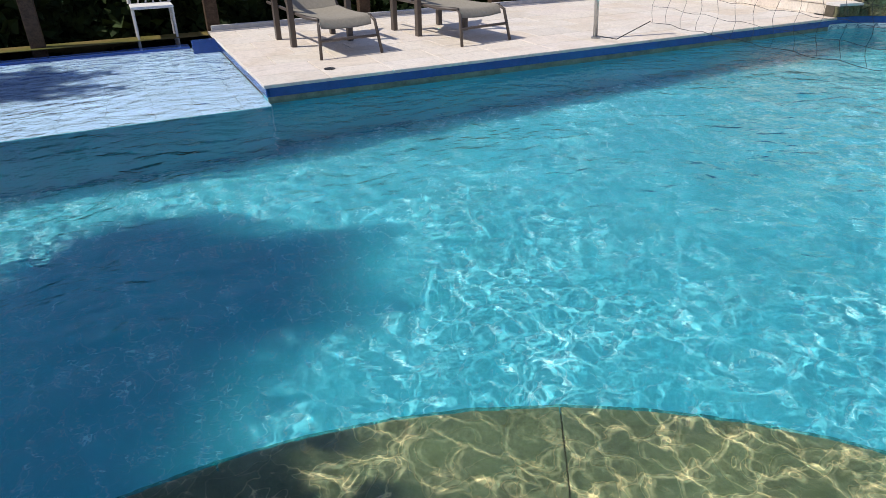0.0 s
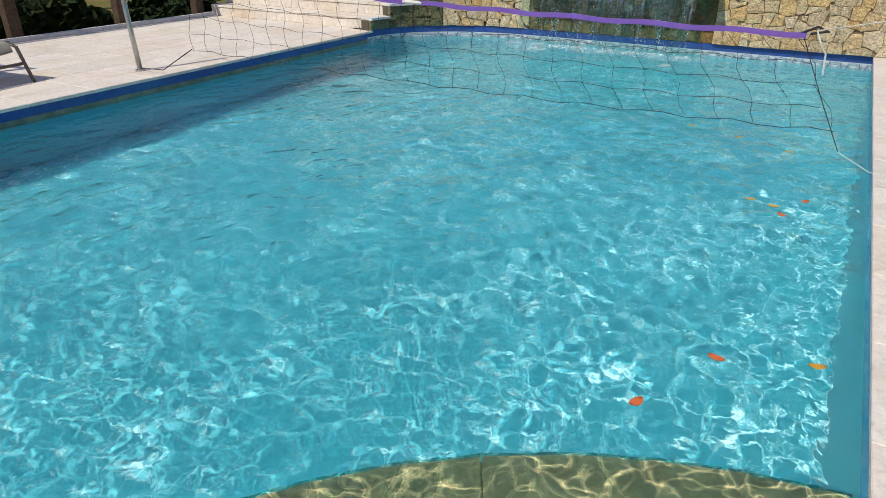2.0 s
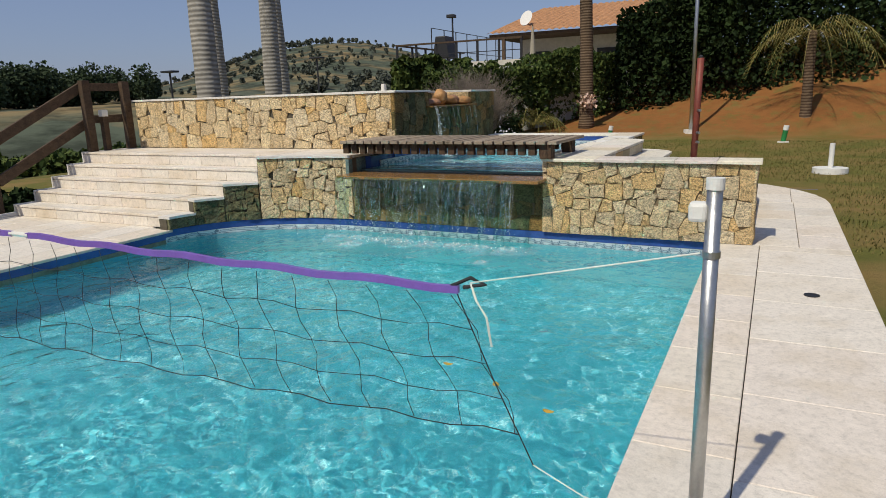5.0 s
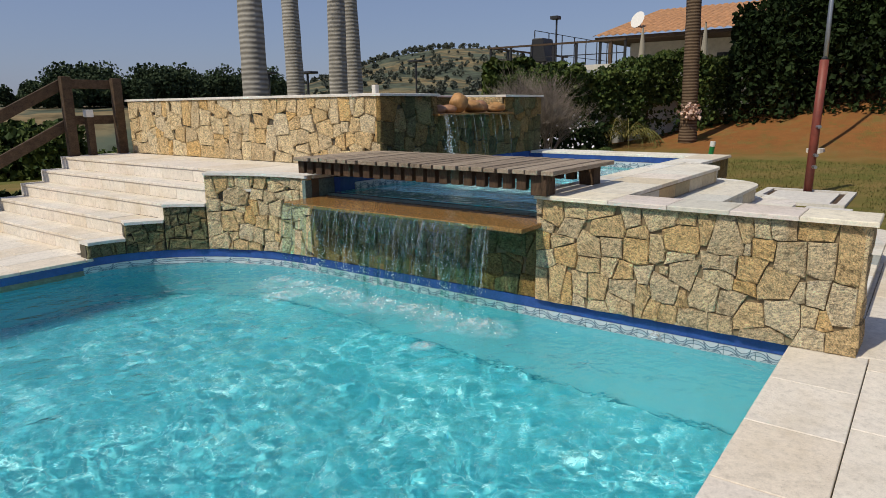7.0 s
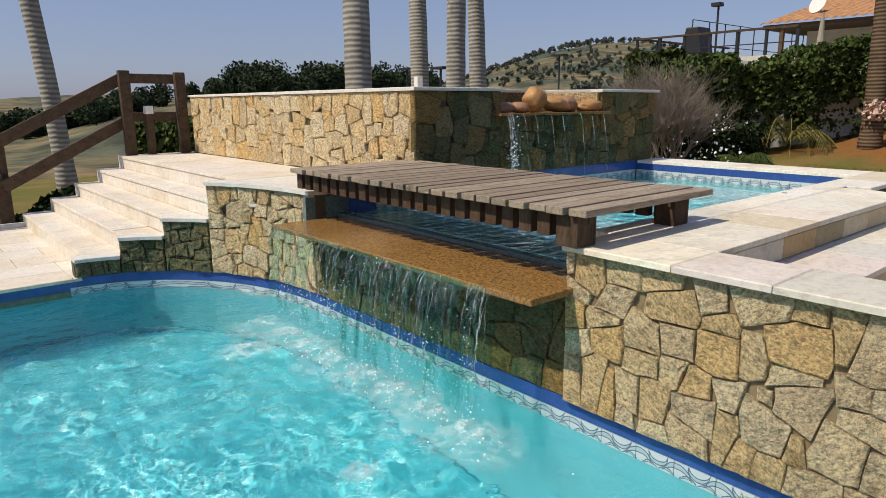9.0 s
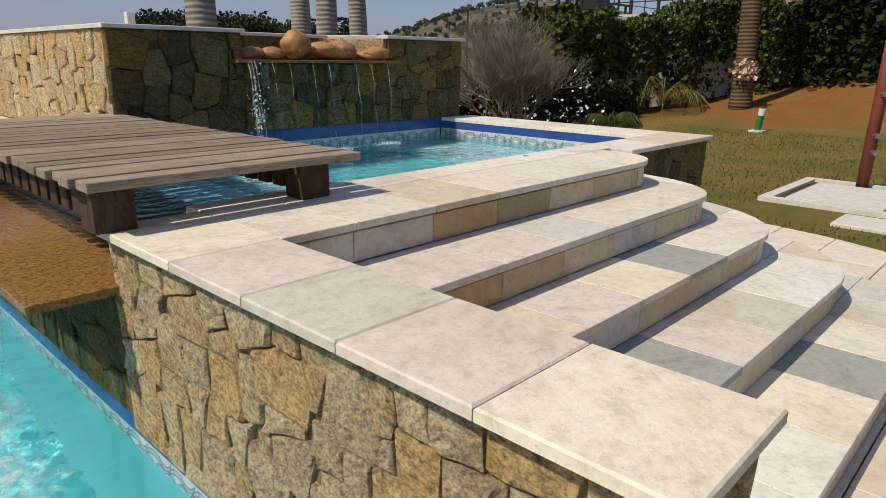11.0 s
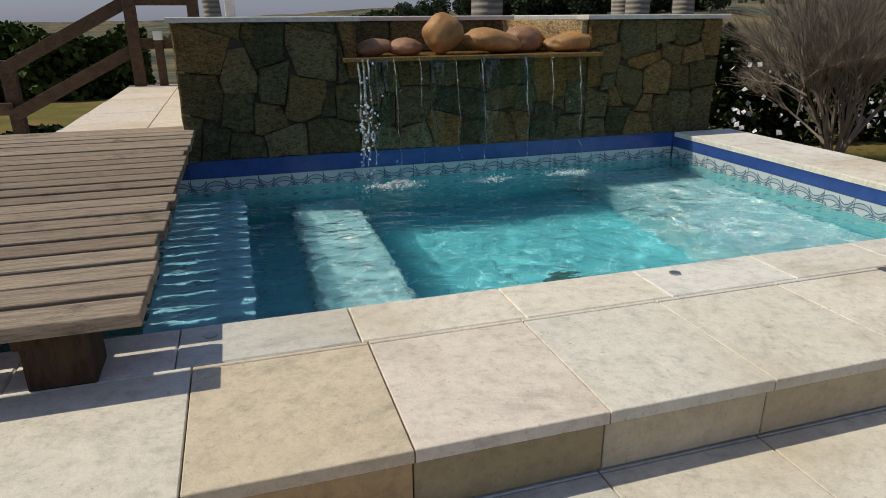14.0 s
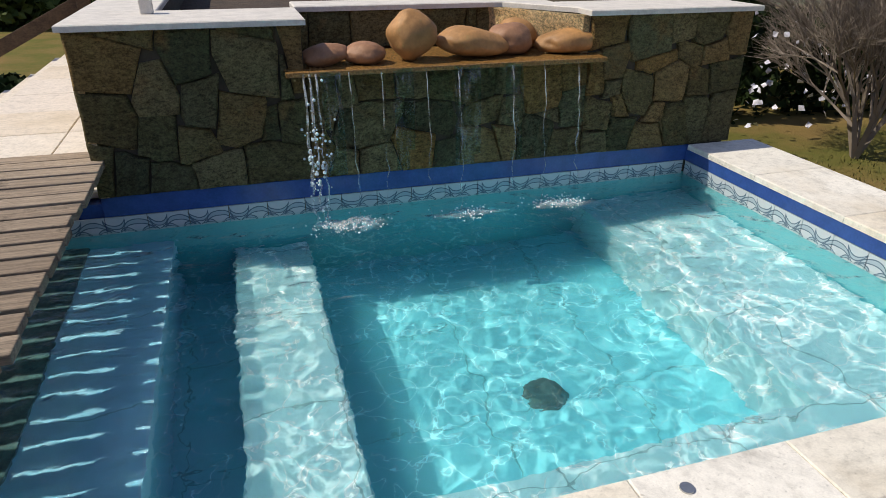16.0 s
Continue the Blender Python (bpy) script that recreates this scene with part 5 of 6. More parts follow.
def foam(c, rx, ry, high, seed, material=None):
    """A ragged low heap of bubbles on the water."""
    vs, fs = [], []
    n = 22
    for j in range(n + 1):
        for i in range(n + 1):
            u, v = 2 * i / n - 1, 2 * j / n - 1
            k = max(0.0, 1 - math.hypot(u, v) * (1 + 0.45 * noise.noise((u * 2.2, v * 2.2, seed))))
            vs.append((c[0] + u * rx, c[1] + v * ry, c[2] + 0.004 + high * k * (0.6 + 0.8 * abs(noise.noise((u * 9, v * 9, seed + 5))))))
    for j in range(n):
        for i in range(n):
            u, v = (2 * i + 1) / n - 1, (2 * j + 1) / n - 1
            k = 1 - math.hypot(u, v) * (1 + 0.45 * noise.noise((u * 2.2, v * 2.2, seed)))
            if k > 0.12 + 0.35 * noise.noise((u * 6, v * 6, seed + 9)):
                b = j * (n + 1) + i
                fs.append((b, b + 1, b + n + 2, b + n + 1))
    mesh_part("foam", vs, fs, material or M_FOAM, splash, smooth=True)


for k, (c, rx, ry, hh) in enumerate((((12.54, 4.02, SPA_WATER), 0.2, 0.13, 0.06), ((12.4, 4.08, SPA_WATER), 0.13, 0.08, 0.03), ((13.69, 4.02, SPA_WATER), 0.26, 0.12, 0.03), ((13.15, 4.04, SPA_WATER), 0.3, 0.09, 0.015),
                                     ((9.55, 3.95, WATER), 0.32, 0.26, 0.05), ((9.3, 2.15, WATER), 0.15, 0.13, 0.04), ((10.33, 0.85, WATER), 0.06, 0.1, 0.09), ((10.2, 5.4, WATER), 0.12, 0.5, 0.03))):
    foam(c, rx, ry, hh, k)
    foam(c, rx * 0.72, ry * 0.72, hh * 1.3, k + 40, M_FROTH)
for k, y in enumerate(np.linspace(S0 + 0.15, S1 - 0.1, 8)):
    foam((9.88 - 0.08 * math.sin(k * 2.1), float(y), WATER), 0.34, 0.36, 0.03, 20 + k)
    foam((9.95, float(y) + 0.12, WATER), 0.16, 0.2, 0.05, 60 + k, M_FROTH)
for k, x in enumerate((12.42, 12.56, 13.15, 13.6, 13.75)):
    drops("drops", 70, (x, 4.03, SPA_WATER + 0.012), (0.075, 0.05, 0.012), 0.005, fount, 90 + k, M_DROP)
drops("drops", 60, (10.3, 4.0, 0.1), (0.03, 0.25, 0.12), 0.005, cascade, 81, M_DROP)
drops("drops", 160, (9.85, 3.1, WATER + 0.03), (0.12, 0.65, 0.035), 0.006, cascade, 82, M_DROP)

# ---- palms and plants ----
def palm_trunk(name, at, r, top, material, label, lean=(0, 0), frond=2.4, seed=1, fronds=11):
    x, y = at
    z = ground_z(x, y) - 0.1
    tree = thing(name, (x, y, z), label, "palm tree", group=name)
    n = 26
    pts = [(x + lean[0] * (i / n) ** 1.5, y + lean[1] * (i / n) ** 1.5, z + (top - z) * i / n) for i in range(n + 1)]
    rad = [r * (1.15 - 0.15 * min(1, i / 3)) * (1 - 0.25 * i / n) * (1 + 0.02 * math.sin(i * 2.1)) for i in range(n + 1)]
    part("trunk", tube(pts, r, 18, rad), material, tree, smooth=True)
    rnd = random.Random(seed)
    tx, ty, tz = pts[-1]
    for k in range(fronds):
        a = 2 * math.pi * k / fronds + rnd.uniform(-0.2, 0.2)
        make_frond(tree, (tx, ty, tz), a, frond * rnd.uniform(0.8, 1.1), rnd.uniform(0.1, 1.0), rnd)
    return tree


def make_frond(tree, at, a, length, rise, rnd, material=None):
    """One feather leaf: a bowed rib with narrow leaflets on both sides."""
    vs, fs = [], []
    d, s = Vector((math.cos(a), math.sin(a), 0)), Vector((-math.sin(a), math.cos(a), 0))
    m = 26
    prev = None
    for i in range(m + 1):
        k = i / m
        p = Vector(at) + d * length * (k - 0.25 * k * k) + Vector((0, 0, 1)) * length * (rise * k - (0.55 + rise) * k * k)
        w = 0.012 * (1 - k) + 0.003
        b = len(vs)
        vs += [p - s * w, p + s * w]
        if prev is not None:
            fs.append((prev, prev + 1, b + 1, b))
        prev = b
        if i > 2:
            ll = length * 0.28 * math.sin(math.pi * min(1, k * 0.9 + 0.12)) + 0.05
            for sg in (-1, 1):
                t = p + s * sg * ll * 0.75 + d * ll * 0.35 - Vector((0, 0, ll * rnd.uniform(0.35, 0.8)))
                c = len(vs)
                vs += [p - d * 0.012, p + d * 0.012, t + Vector((rnd.uniform(-.03, .03), rnd.uniform(-.03, .03), 0))]
                fs.append((c, c + 1, c + 2))
    mesh_part("frond", [tuple(v) for v in vs], fs, material or M_FROND, tree)


palm_trunk("royal_palm", (16.5, 13.0), 0.33, 10.5, M_ROYAL, "tall royal palm with a smooth grey ringed trunk", (0.1, 0.2), 3.4, 1)
palm_trunk("royal_palm", (23.6, 19.6), 0.36, 13.0, M_ROYAL, "tall royal palm with dry hanging fronds", (-0.2, 0.2), 3.4, 2)
palm_trunk("royal_palm", (20.9, 14.6), 0.3, 12.0, M_ROYAL, "tall royal palm with a shaded grey trunk", (0.0, -0.2), 3.2, 3)
palm_trunk("royal_palm", (23.5, 16.3), 0.3, 12.0, M_ROYAL, "tall royal palm with a shaded grey trunk", (-0.9, -0.2), 3.2, 4)
palm_trunk("royal_palm", (11.4, 19.0), 0.23, 12.0, M_ROYAL, "slim leaning palm below the steps", (-1.3, 0.4), 2.6, 5)
palm_trunk("garden_palm", (27.0, 5.6), 0.25, 7.2, M_ROUGH_TRUNK, "rough brown palm trunk with flowers at its foot", (-0.25, 0.1), 2.6, 6)
palm_trunk("garden_palm", (27.2, -1.3), 0.17, 3.2, M_ROUGH_TRUNK, "short palm with drooping yellowing fronds", (0.1, 0.0), 2.9, 7, 16)


def hedge(name, n, pts, width, z0, z1, size, material, label, seed, bare=0.0):
    """A leafy wall along a plan line, with an uneven top and face."""
    seg = [(np.array(a), np.array(b)) for a, b in zip(pts, pts[1:])]
    ln = np.array([np.linalg.norm(b - a) for a, b in seg])

    def pick(rng, m):
        i = rng.choice(len(seg), m, p=ln / ln.sum())
        k = rng.uniform(0, 1, m)
        a, b = np.array([s[0] for s in seg])[i], np.array([s[1] for s in seg])[i]
        p = a + (b - a) * k[:, None]
        d = (b - a) / ln[i][:, None]
        o = np.stack([-d[:, 1], d[:, 0]], 1)
        s = np.cumsum(np.r_[0, ln])[i] + k * ln[i]
        w = rng.uniform(-1, 1, m)
        p = p + o * (np.sign(w) * np.abs(w) ** 0.5 * width * (1 + 0.25 * np.sin(s * 1.9) + 0.15 * np.sin(s * 4.7)))[:, None]
        t = (np.array(z1) if np.ndim(z1) == 0 else np.interp(s / ln.sum(), np.linspace(0, 1, len(z1)), z1))
        h = rng.uniform(0, 1, m) ** 0.75
        h = np.where((h < 0.42) & (rng.uniform(0, 1, m) < bare * (0.75 + 0.4 * np.sin(s * 2.3))), 0.42 + 0.58 * rng.uniform(0, 1, m), h)
        top = t + 0.2 * np.sin(s * 1.3) + 0.12 * np.sin(s * 3.9 + 1)
        return np.stack([p[:, 0], p[:, 1], z0 + (top - z0) * h], 1)

    c = pts[len(pts) // 2]
    ob = thing(name, (c[0], c[1], z0), label, "hedge", kind="stuff")
    leaves("leaves", n, pick, size, material, ob, seed)
    if bare:
        rnd = random.Random(seed)
        for a, b in zip(pts, pts[1:]):
            for i in range(int(math.dist(a, b) / 0.7)):
                k = (i + rnd.uniform(0.2, 0.8)) / int(math.dist(a, b) / 0.7)
                x, y = a[0] + (b[0] - a[0]) * k, a[1] + (b[1] - a[1]) * k
                z = ground_z(x, y)
                part("stem", tube([(x, y, z - 0.05), (x + rnd.uniform(-.15, .15), y + rnd.uniform(-.15, .15), z + 0.9), (x + rnd.uniform(-.3, .3), y + rnd.uniform(-.3, .3), z + 2.0)], 0.05, 6, [0.06, 0.045, 0.03]), M_ROUGH_TRUNK, ob)
    return ob


hedge("garden_hedge", 26000, [(23.0, 9.4), (27.4, 8.0), (30.6, 5.4)], 0.9, 0.4, [2.2, 2.8, 3.2], 0.13, M_LEAF, "loose green hedge in front of a white wall", 1, 0.75)
hedge("tall_hedge", 70000, [(30.5, 5.2), (31.0, 0.0), (31.0, -8.0), (29.0, -16.0)], 1.4, 0.8, [4.2, 7.0, 8.0, 8.0], 0.17, M_LEAF_DARK, "tall dark clipped hedge above the red bank", 2, 0.45)
hedge("border_shrubs", 9000, [(16.2, 8.6), (18.5, 7.9), (22.0, 8.2), (25.5, 8.0)], 0.7, -0.1, [1.3, 1.2, 1.2, 1.0], 0.13, M_LEAF_DARK, "dark leafy border with small white flowers", 3)
hedge("valley_hedge", 45000, [(-9.0, 11.6), (0.0, 11.4), (6.4, 11.4), (10.8, 12.4)], 0.9, -1.0, [1.3, 1.0, 0.2, -0.1], 0.2, M_LEAF_DARK, "dark hedge behind the wooden fence", 4)
hedge("green_bushes", 12000, [(16.5, 28.0), (19.0, 29.5)], 1.4, -3.5, [0.6, 0.9], 0.3, M_LEAF, "bright green bushes behind the landing", 5)
hedge("valley_trees", 16000, [(-2.0, 27.0), (8.6, 28.0)], 1.6, -3.5, [1.5, 1.2], 0.32, M_LEAF, "dark green trees below the wooden fence", 8)
hedge("garden_trees", 12000, [(33.0, 17.0), (35.0, 14.0)], 2.2, 0.0, [3.2, 3.4], 0.35, M_LEAF, "round garden tree before the terrace", 6)
hedge("slope_bushes", 9000, [(32.0, 54.0), (46.0, 46.0)], 4.0, -6.5, [-2.2, -1.6], 0.5, M_LEAF, "grey green scrub on the valley slope", 7)

wall_g = thing("garden_wall", (29, 8, 1), "white rendered garden wall behind the hedge", "garden wall", kind="structure")
part("wall_panel", beam((25.0, 9.9, 1.2), (32.3, 4.6, 1.2), 0.2, 2.8), M_WHITE, wall_g)
part("wall_panel", beam((32.3, 4.6, 1.2), (32.6, -6, 2.2), 0.2, 2.8), M_WHITE, wall_g)

flowers = thing("white_flowers", (18, 7, 0.5), "scattered small pale lilac flowers in the border", "flowers", kind="stuff")
leaves("petals", 260, lambda rng, m: np.stack([rng.uniform(16.2, 22, m), rng.uniform(6.2, 7.4, m), rng.uniform(0.1, 1.3, m)], 1), 0.07, plain("pale_petals", (0.75, 0.74, 0.82), 0.6), flowers, 9)
orch = thing("trunk_flowers", (26.7, 5.5, 1.0), "pale flowers growing on the palm trunk", "flowers", kind="stuff")
leaves("petals", 160, blob((26.65, 5.45, 1.3), (0.35, 0.5, 0.35), 0.2), 0.12, plain("peach_petals", (0.7, 0.5, 0.4), 0.6), orch, 10)

# bare grey shrub
shrub = thing("bare_shrub", (18.0, 5.9, -0.05), "bare grey brown twiggy shrub", "shrub")
rnd = random.Random(8)
sv, sf = [], []


def twig(p, d, ln, r, depth):
    q = p + d * ln
    s = d.cross(Vector((rnd.uniform(-1, 1), rnd.uniform(-1, 1), 0.2))).normalized()
    t = d.cross(s)
    b = len(sv)
    for c, rr in ((p, r), (q, r * 0.6)):
        sv.extend([c + s * rr, c - s * rr * 0.5 + t * rr * 0.8, c - s * rr * 0.5 - t * rr * 0.8])
    for i in range(3):
        j = (i + 1) % 3
        sf.append((b + i, b + j, b + 3 + j, b + 3 + i))
    if depth:
        for _ in range(5 if depth < 3 else 4):
            nd = (d + Vector((rnd.gauss(0, 0.42), rnd.gauss(0, 0.42), rnd.gauss(0.16, 0.25)))).normalized()
            twig(p + d * ln * rnd.uniform(0.5, 1.0), nd, ln * rnd.uniform(0.62, 0.9), r * 0.55, depth - 1)


for k in range(6):
    a = k * 1.05
    sv.clear()
    sf.clear()
    twig(Vector((18.0, 5.9, -0.08)), Vector((0.34 * math.cos(a), 0.34 * math.sin(a), 1)).normalized(), 0.72, 0.034, 5)
    mesh_part("branch", [tuple(p) for p in sv], list(sf), M_DRY, shrub)


# cycad with stiff arching leaves
cycad = thing("cycad", (23.0, 7.0, 0.0), "dark green cycad with stiff arching leaves", "cycad")
rnd = random.Random(4)
for k in range(26):
    make_frond(cycad, (23.0, 7.0, 0.1), 2 * math.pi * k / 26, rnd.uniform(1.0, 1.4), rnd.uniform(0.5, 1.4), rnd, M_LEAF)
arec = thing("young_palm", (26.2, 7.3, 0.2), "young arching palm in the border", "palm")
for k in range(14):
    make_frond(arec, (26.2, 7.3, 0.4), 2 * math.pi * k / 14, rnd.uniform(1.5, 2.1), rnd.uniform(1.0, 1.9), rnd)

# ---- shower post, garden lamps ----
sh = thing("garden_shower", (18.85, 1.1, -0.05), "rust red shower post on a white tray", "outdoor shower")
bm = bmesh.new()
for a in ((17.2, 19.05, 0.38, 0.5), (17.2, 19.05, 1.65, 1.77), (17.2, 17.32, 0.5, 1.65), (18.93, 19.05, 0.5, 1.65)):
    add_box(bm, *a, -0.08, 0.0)
part("tray_frame", bm, M_COPING, sh)
part("drain_gap", box(17.32, 18.93, 0.5, 1.65, -0.08, -0.04), M_FENCE, sh, "dark drain channel inside the frame")
for i in range(3):
    part("tray_slab", box(17.42 + i * 0.45, 17.86 + i * 0.45, 0.6, 1.55, -0.04, -0.008, 0.004), M_COPING, sh)
part("post", tube([(18.85, 1.1, -0.039), (18.85, 1.08, 1.1), (18.85, 1.06, 2.2)], 0.07, 14), M_RED, sh, smooth=True)
part("cap", tube([(18.85, 1.06, 2.2), (18.85, 1.06, 2.23), (18.85, 1.06, 2.26)], 0.05, 12, [0.05, 0.05, 0.02]), M_DARK, sh)
for z in (0.42, 0.62, 1.1):
    part("tap", tube([(18.79, 1.05, z), (18.7, 1.0, z)], 0.03, 10), M_METAL, sh)
gz0 = ground_z(26.0, 1.95)
gp = thing("light_pole", (26.0, 1.95, gz0), "tall slim grey steel light pole on the bank", "light pole")
part("pole", tube([(26.0, 1.95, gz0 - 0.1), (26.0, 1.95, 3.6), (26.02, 1.95, 6.9)], 0.085, 12, [0.065, 0.06, 0.05]), M_METAL, gp, smooth=True)
part("base_plate", tube([(26.0, 1.95, gz0 - 0.05), (26.0, 1.95, gz0 + 0.12)], 0.22, 14), M_COPING, gp)
step_slab = part("garden_slab", box(16.45, 17.0, 0.25, 0.85, -0.07, -0.015, 0.01), M_COPING)
tagged(step_slab, "flat stone slab set in the lawn", "paving slab")
for p in ((23.95, 4.1), (23.6, -0.7)):
    z = ground_z(*p)
    lamp = thing("garden_lamp", (*p, z), "short green garden light with a white cap", "garden lamp", group="garden lamps")
    part("base", box(p[0] - 0.14, p[0] + 0.14, p[1] - 0.14, p[1] + 0.14, z - 0.05, z + 0.03, 0.01), M_COPING, lamp)
    part("post", tube([(*p, z + 0.03), (p[0], p[1] - 0.04, z + 0.33)], 0.065, 12), M_GREEN_PAINT, lamp)
    part("cap", tube([(p[0], p[1] - 0.04, z + 0.33), (p[0], p[1] - 0.055, z + 0.46)], 0.07, 12), M_WHITE, lamp)
sp = thing("base_stake", (17.4, -1.45, 0), "white upright pipe on a round concrete base", "stake")
part("base", tube([(17.4, -1.45, -0.06), (17.4, -1.45, 0.05)], 0.3, 18), M_WHITE, sp)
part("pipe", tube([(17.4, -1.45, 0.05), (17.4, -1.45, 0.5)], 0.045, 10), M_WHITE, sp)

# ---- house and terrace on the hill ----
house = thing("house", (44, 17, 2), "low white house with a clay tile roof", "house")
part("wall", box(46.2, 62, 4, 15, 1.5, 5.1), M_PLASTER, house)
# porch added and eave drawn out to shade the house wall
part("porch_floor", box(43.2, 46.2, 3.6, 15.4, 1.5, 2.2), M_PLASTER, house)
part("eave", box(43.2, 62.6, 3.4, 16.0, 5.1, 5.28, 0.02), M_FENCE, house)
for k in range(30):
    y0 = 3.3 + k * 12.8 / 30
    vs, fs = [], []
    for i in range(13):
        x, z = 43.0 + i * 0.85, 5.3 + i * 0.2
        for j in range(5):
            vs.append((x, y0 + j * 0.1067, z + 0.09 * math.sin(math.pi * j / 4)))
            vs.append((x + 0.85, y0 + j * 0.1067, z + 0.2 + 0.09 * math.sin(math.pi * j / 4)))
    for i in range(13):
        for j in range(4):
            b = i * 10 + j * 2
            fs.append((b, b + 1, b + 3, b + 2))
    part_ob = mesh_part("roof_tile", vs, fs, M_ROOF, house)
part("door", box(46.14, 46.22, 11, 12.2, 2.2, 4.4, 0.02), M_FENCE, house)
for y in (6.0, 8.5, 13.0):
    w_ob = part("window", box(46.15, 46.22, y, y + 1.4, 3.0, 4.3), M_DARK, house)
    part("sill", box(46.08, 46.23, y - 0.1, y + 1.5, 2.92, 3.0), M_WHITE, w_ob)
for y in (5.0, 10.0, 15.0):
    part("porch_post", box(43.3, 43.5, y, y + 0.2, 2.2, 5.1, 0.01), M_FENCE, house)
dish = thing("satellite_dish", (45.5, 14.2, 5.6), "small white satellite dish on the roof", "dish")
part("bowl", tube([(45.5, 14.2, 6.2), (45.42, 14.25, 6.3), (45.3, 14.3, 6.35)], 0.3, 16, [0.05, 0.35, 0.5]), M_WHITE, dish)
part("stem", tube([(45.6, 14.2, 5.6), (45.5, 14.2, 6.25)], 0.04, 6), M_METAL, dish)
terr = thing("terrace", (34, 17, 1), "raised terrace with dark posts and glass railing", "terrace")
part("slab", box(35.2, 44.0, 11.0, 18.2, 3.05, 3.3), M_PLASTER, terr)
for i in range(7):
    y = 11.0 + i * 7.1 / 6
    part("rail_post", box(35.3, 35.4, y, y + 0.1, 3.3, 4.3), M_DARK, terr)
for i in range(1, 6):
    x = 35.4 + i * 1.6
    part("rail_post", box(x, x + 0.1, 18.1, 18.2, 3.3, 4.3), M_DARK, terr)
part("under_wall", box(35.5, 43.8, 11.2, 18.0, 0.0, 3.05), M_DARK_MORTAR, terr)
part("handrail", box(35.26, 35.44, 11.0, 18.2, 4.3, 4.38), M_FENCE, terr)
part("handrail", box(35.44, 44, 18.06, 18.2, 4.3, 4.38), M_FENCE, terr)
part("mid_rail", box(35.33, 35.37, 11.0, 18.2, 3.75, 3.79), M_DARK, terr)
grill = thing("covered_grill", (36.6, 15.9, 3.3), "dark covered barbecue on the terrace", "barbecue")
bm = box(36.1, 37.2, 15.4, 16.4, 3.6, 4.75, 0.05)
for v in bm.verts:
    if v.co.z > 4.4:
        v.co.y = 15.9 + (v.co.y - 15.9) * 0.6
part("cover", bm, M_DARK, grill)
for dx, dy in ((36.2, 15.5), (37.0, 15.5), (36.2, 16.2), (37.0, 16.2)):
    part("leg", box(dx, dx + 0.1, dy, dy + 0.1, 3.3, 3.61), M_DARK, grill)
for (x, y) in ((42.5, 9.6), (42.2, 12.8)):
    um = thing("closed_parasol", (x, y, 2.0), "closed cream garden parasol", "parasol", group="parasols")
    part("pole", tube([(x, y, 1.5), (x, y, 5.6)], 0.04, 8), M_FENCE, um)
    part("canopy", tube([(x, y, 3.4), (x, y, 4.0), (x, y, 5.0), (x, y, 5.6)], 0.2, 10, [0.22, 0.18, 0.1, 0.03]), M_SLING, um)
fl = thing("flood_light", (44.0, 18.9, 3.3), "slim pole with a court floodlight", "floodlight")
part("pole", tube([(44, 18.9, 1.0), (44, 18.9, 6.6)], 0.06, 8), M_DARK, fl)
part("lamp_head", box(43.7, 44.2, 18.7, 19.2, 6.6, 6.8, 0.02), M_DARK, fl)
court = thing("court_fence", (44, 22, 3), "tall wire fence of a ball court", "fence")
for i in range(9):
    x = 46 + i * 2.0
    part("post", tube([(x, 21.5, 2), (x, 21.5, 6.3)], 0.04, 6), M_DARK, court)
for z in (3.5, 4.9, 6.3):
    part("wire", tube([(46, 21.5, z), (62, 21.5, z)], 0.025, 5), M_DARK, court)
for p, zt in (((30.0, 26.0), 3.2), ((44.0, 30.0), 4.6), ((34.0, 34.0), 3.6)):
    z = ground_z(*p)
    tl = thing("lamp_post", (*p, z), "thin dark lamp post with twin heads", "lamp post", group="lamp posts")
    part("pole", tube([(*p, z - 0.1), (*p, zt)], 0.06, 8), M_DARK, tl)
    part("head", box(p[0] - 0.3, p[0] + 0.3, p[1] - 0.5, p[1] + 0.5, zt, zt + 0.12, 0.02), M_DARK, tl)

# far tree belts
def far_belt(n, a, b, depth, height, size, seed, label, material=None, count=16000):
    rng0 = np.random.default_rng(seed)
    cs = [(np.array(a) + (np.array(b) - np.array(a)) * k + rng0.normal(size=2) * depth) for k in rng0.uniform(0, 1, n)]

    def pick(rng, m):
        i = rng.integers(0, n, m)
        c = np.array(cs)[i]
        hh = height * (0.7 + 0.3 * np.sin(i * 2.3))
        d = rng.normal(size=(m, 3))
        d *= (rng.uniform(0.35, 1.05, m) / np.linalg.norm(d, axis=1))[:, None]
        base = np.array([ground_z(x, y) for x, y in cs])[i]
        return np.stack([c[:, 0] + d[:, 0] * hh * 0.45, c[:, 1] + d[:, 1] * hh * 0.45, base + hh * 0.55 + d[:, 2] * hh * 0.5], 1)

    ob = thing("far_woods", (*a, 0), label, "woods", kind="stuff")
    leaves("crowns", count, pick, size, material or M_FAR, ob, seed)


far_belt(80, (98, 215), (160, 200), 8, 13, 0.95, 21, "dark belt of trees across the valley", None, 60000)
far_belt(64, (30, 260), (95, 250), 10, 9, 0.95, 22, "dark belt of trees across the valley", None, 45000)
far_belt(110, (260, 160), (420, 210), 25, 8, 1.8, 23, "scattered woods at the foot of the hills", M_FAR_HILL_HAZED)
far_belt(260, (420, 560), (760, 470), 45, 6, 2.0, 25, "woods along the crest of the far hills", M_FAR_HILL_HAZED)
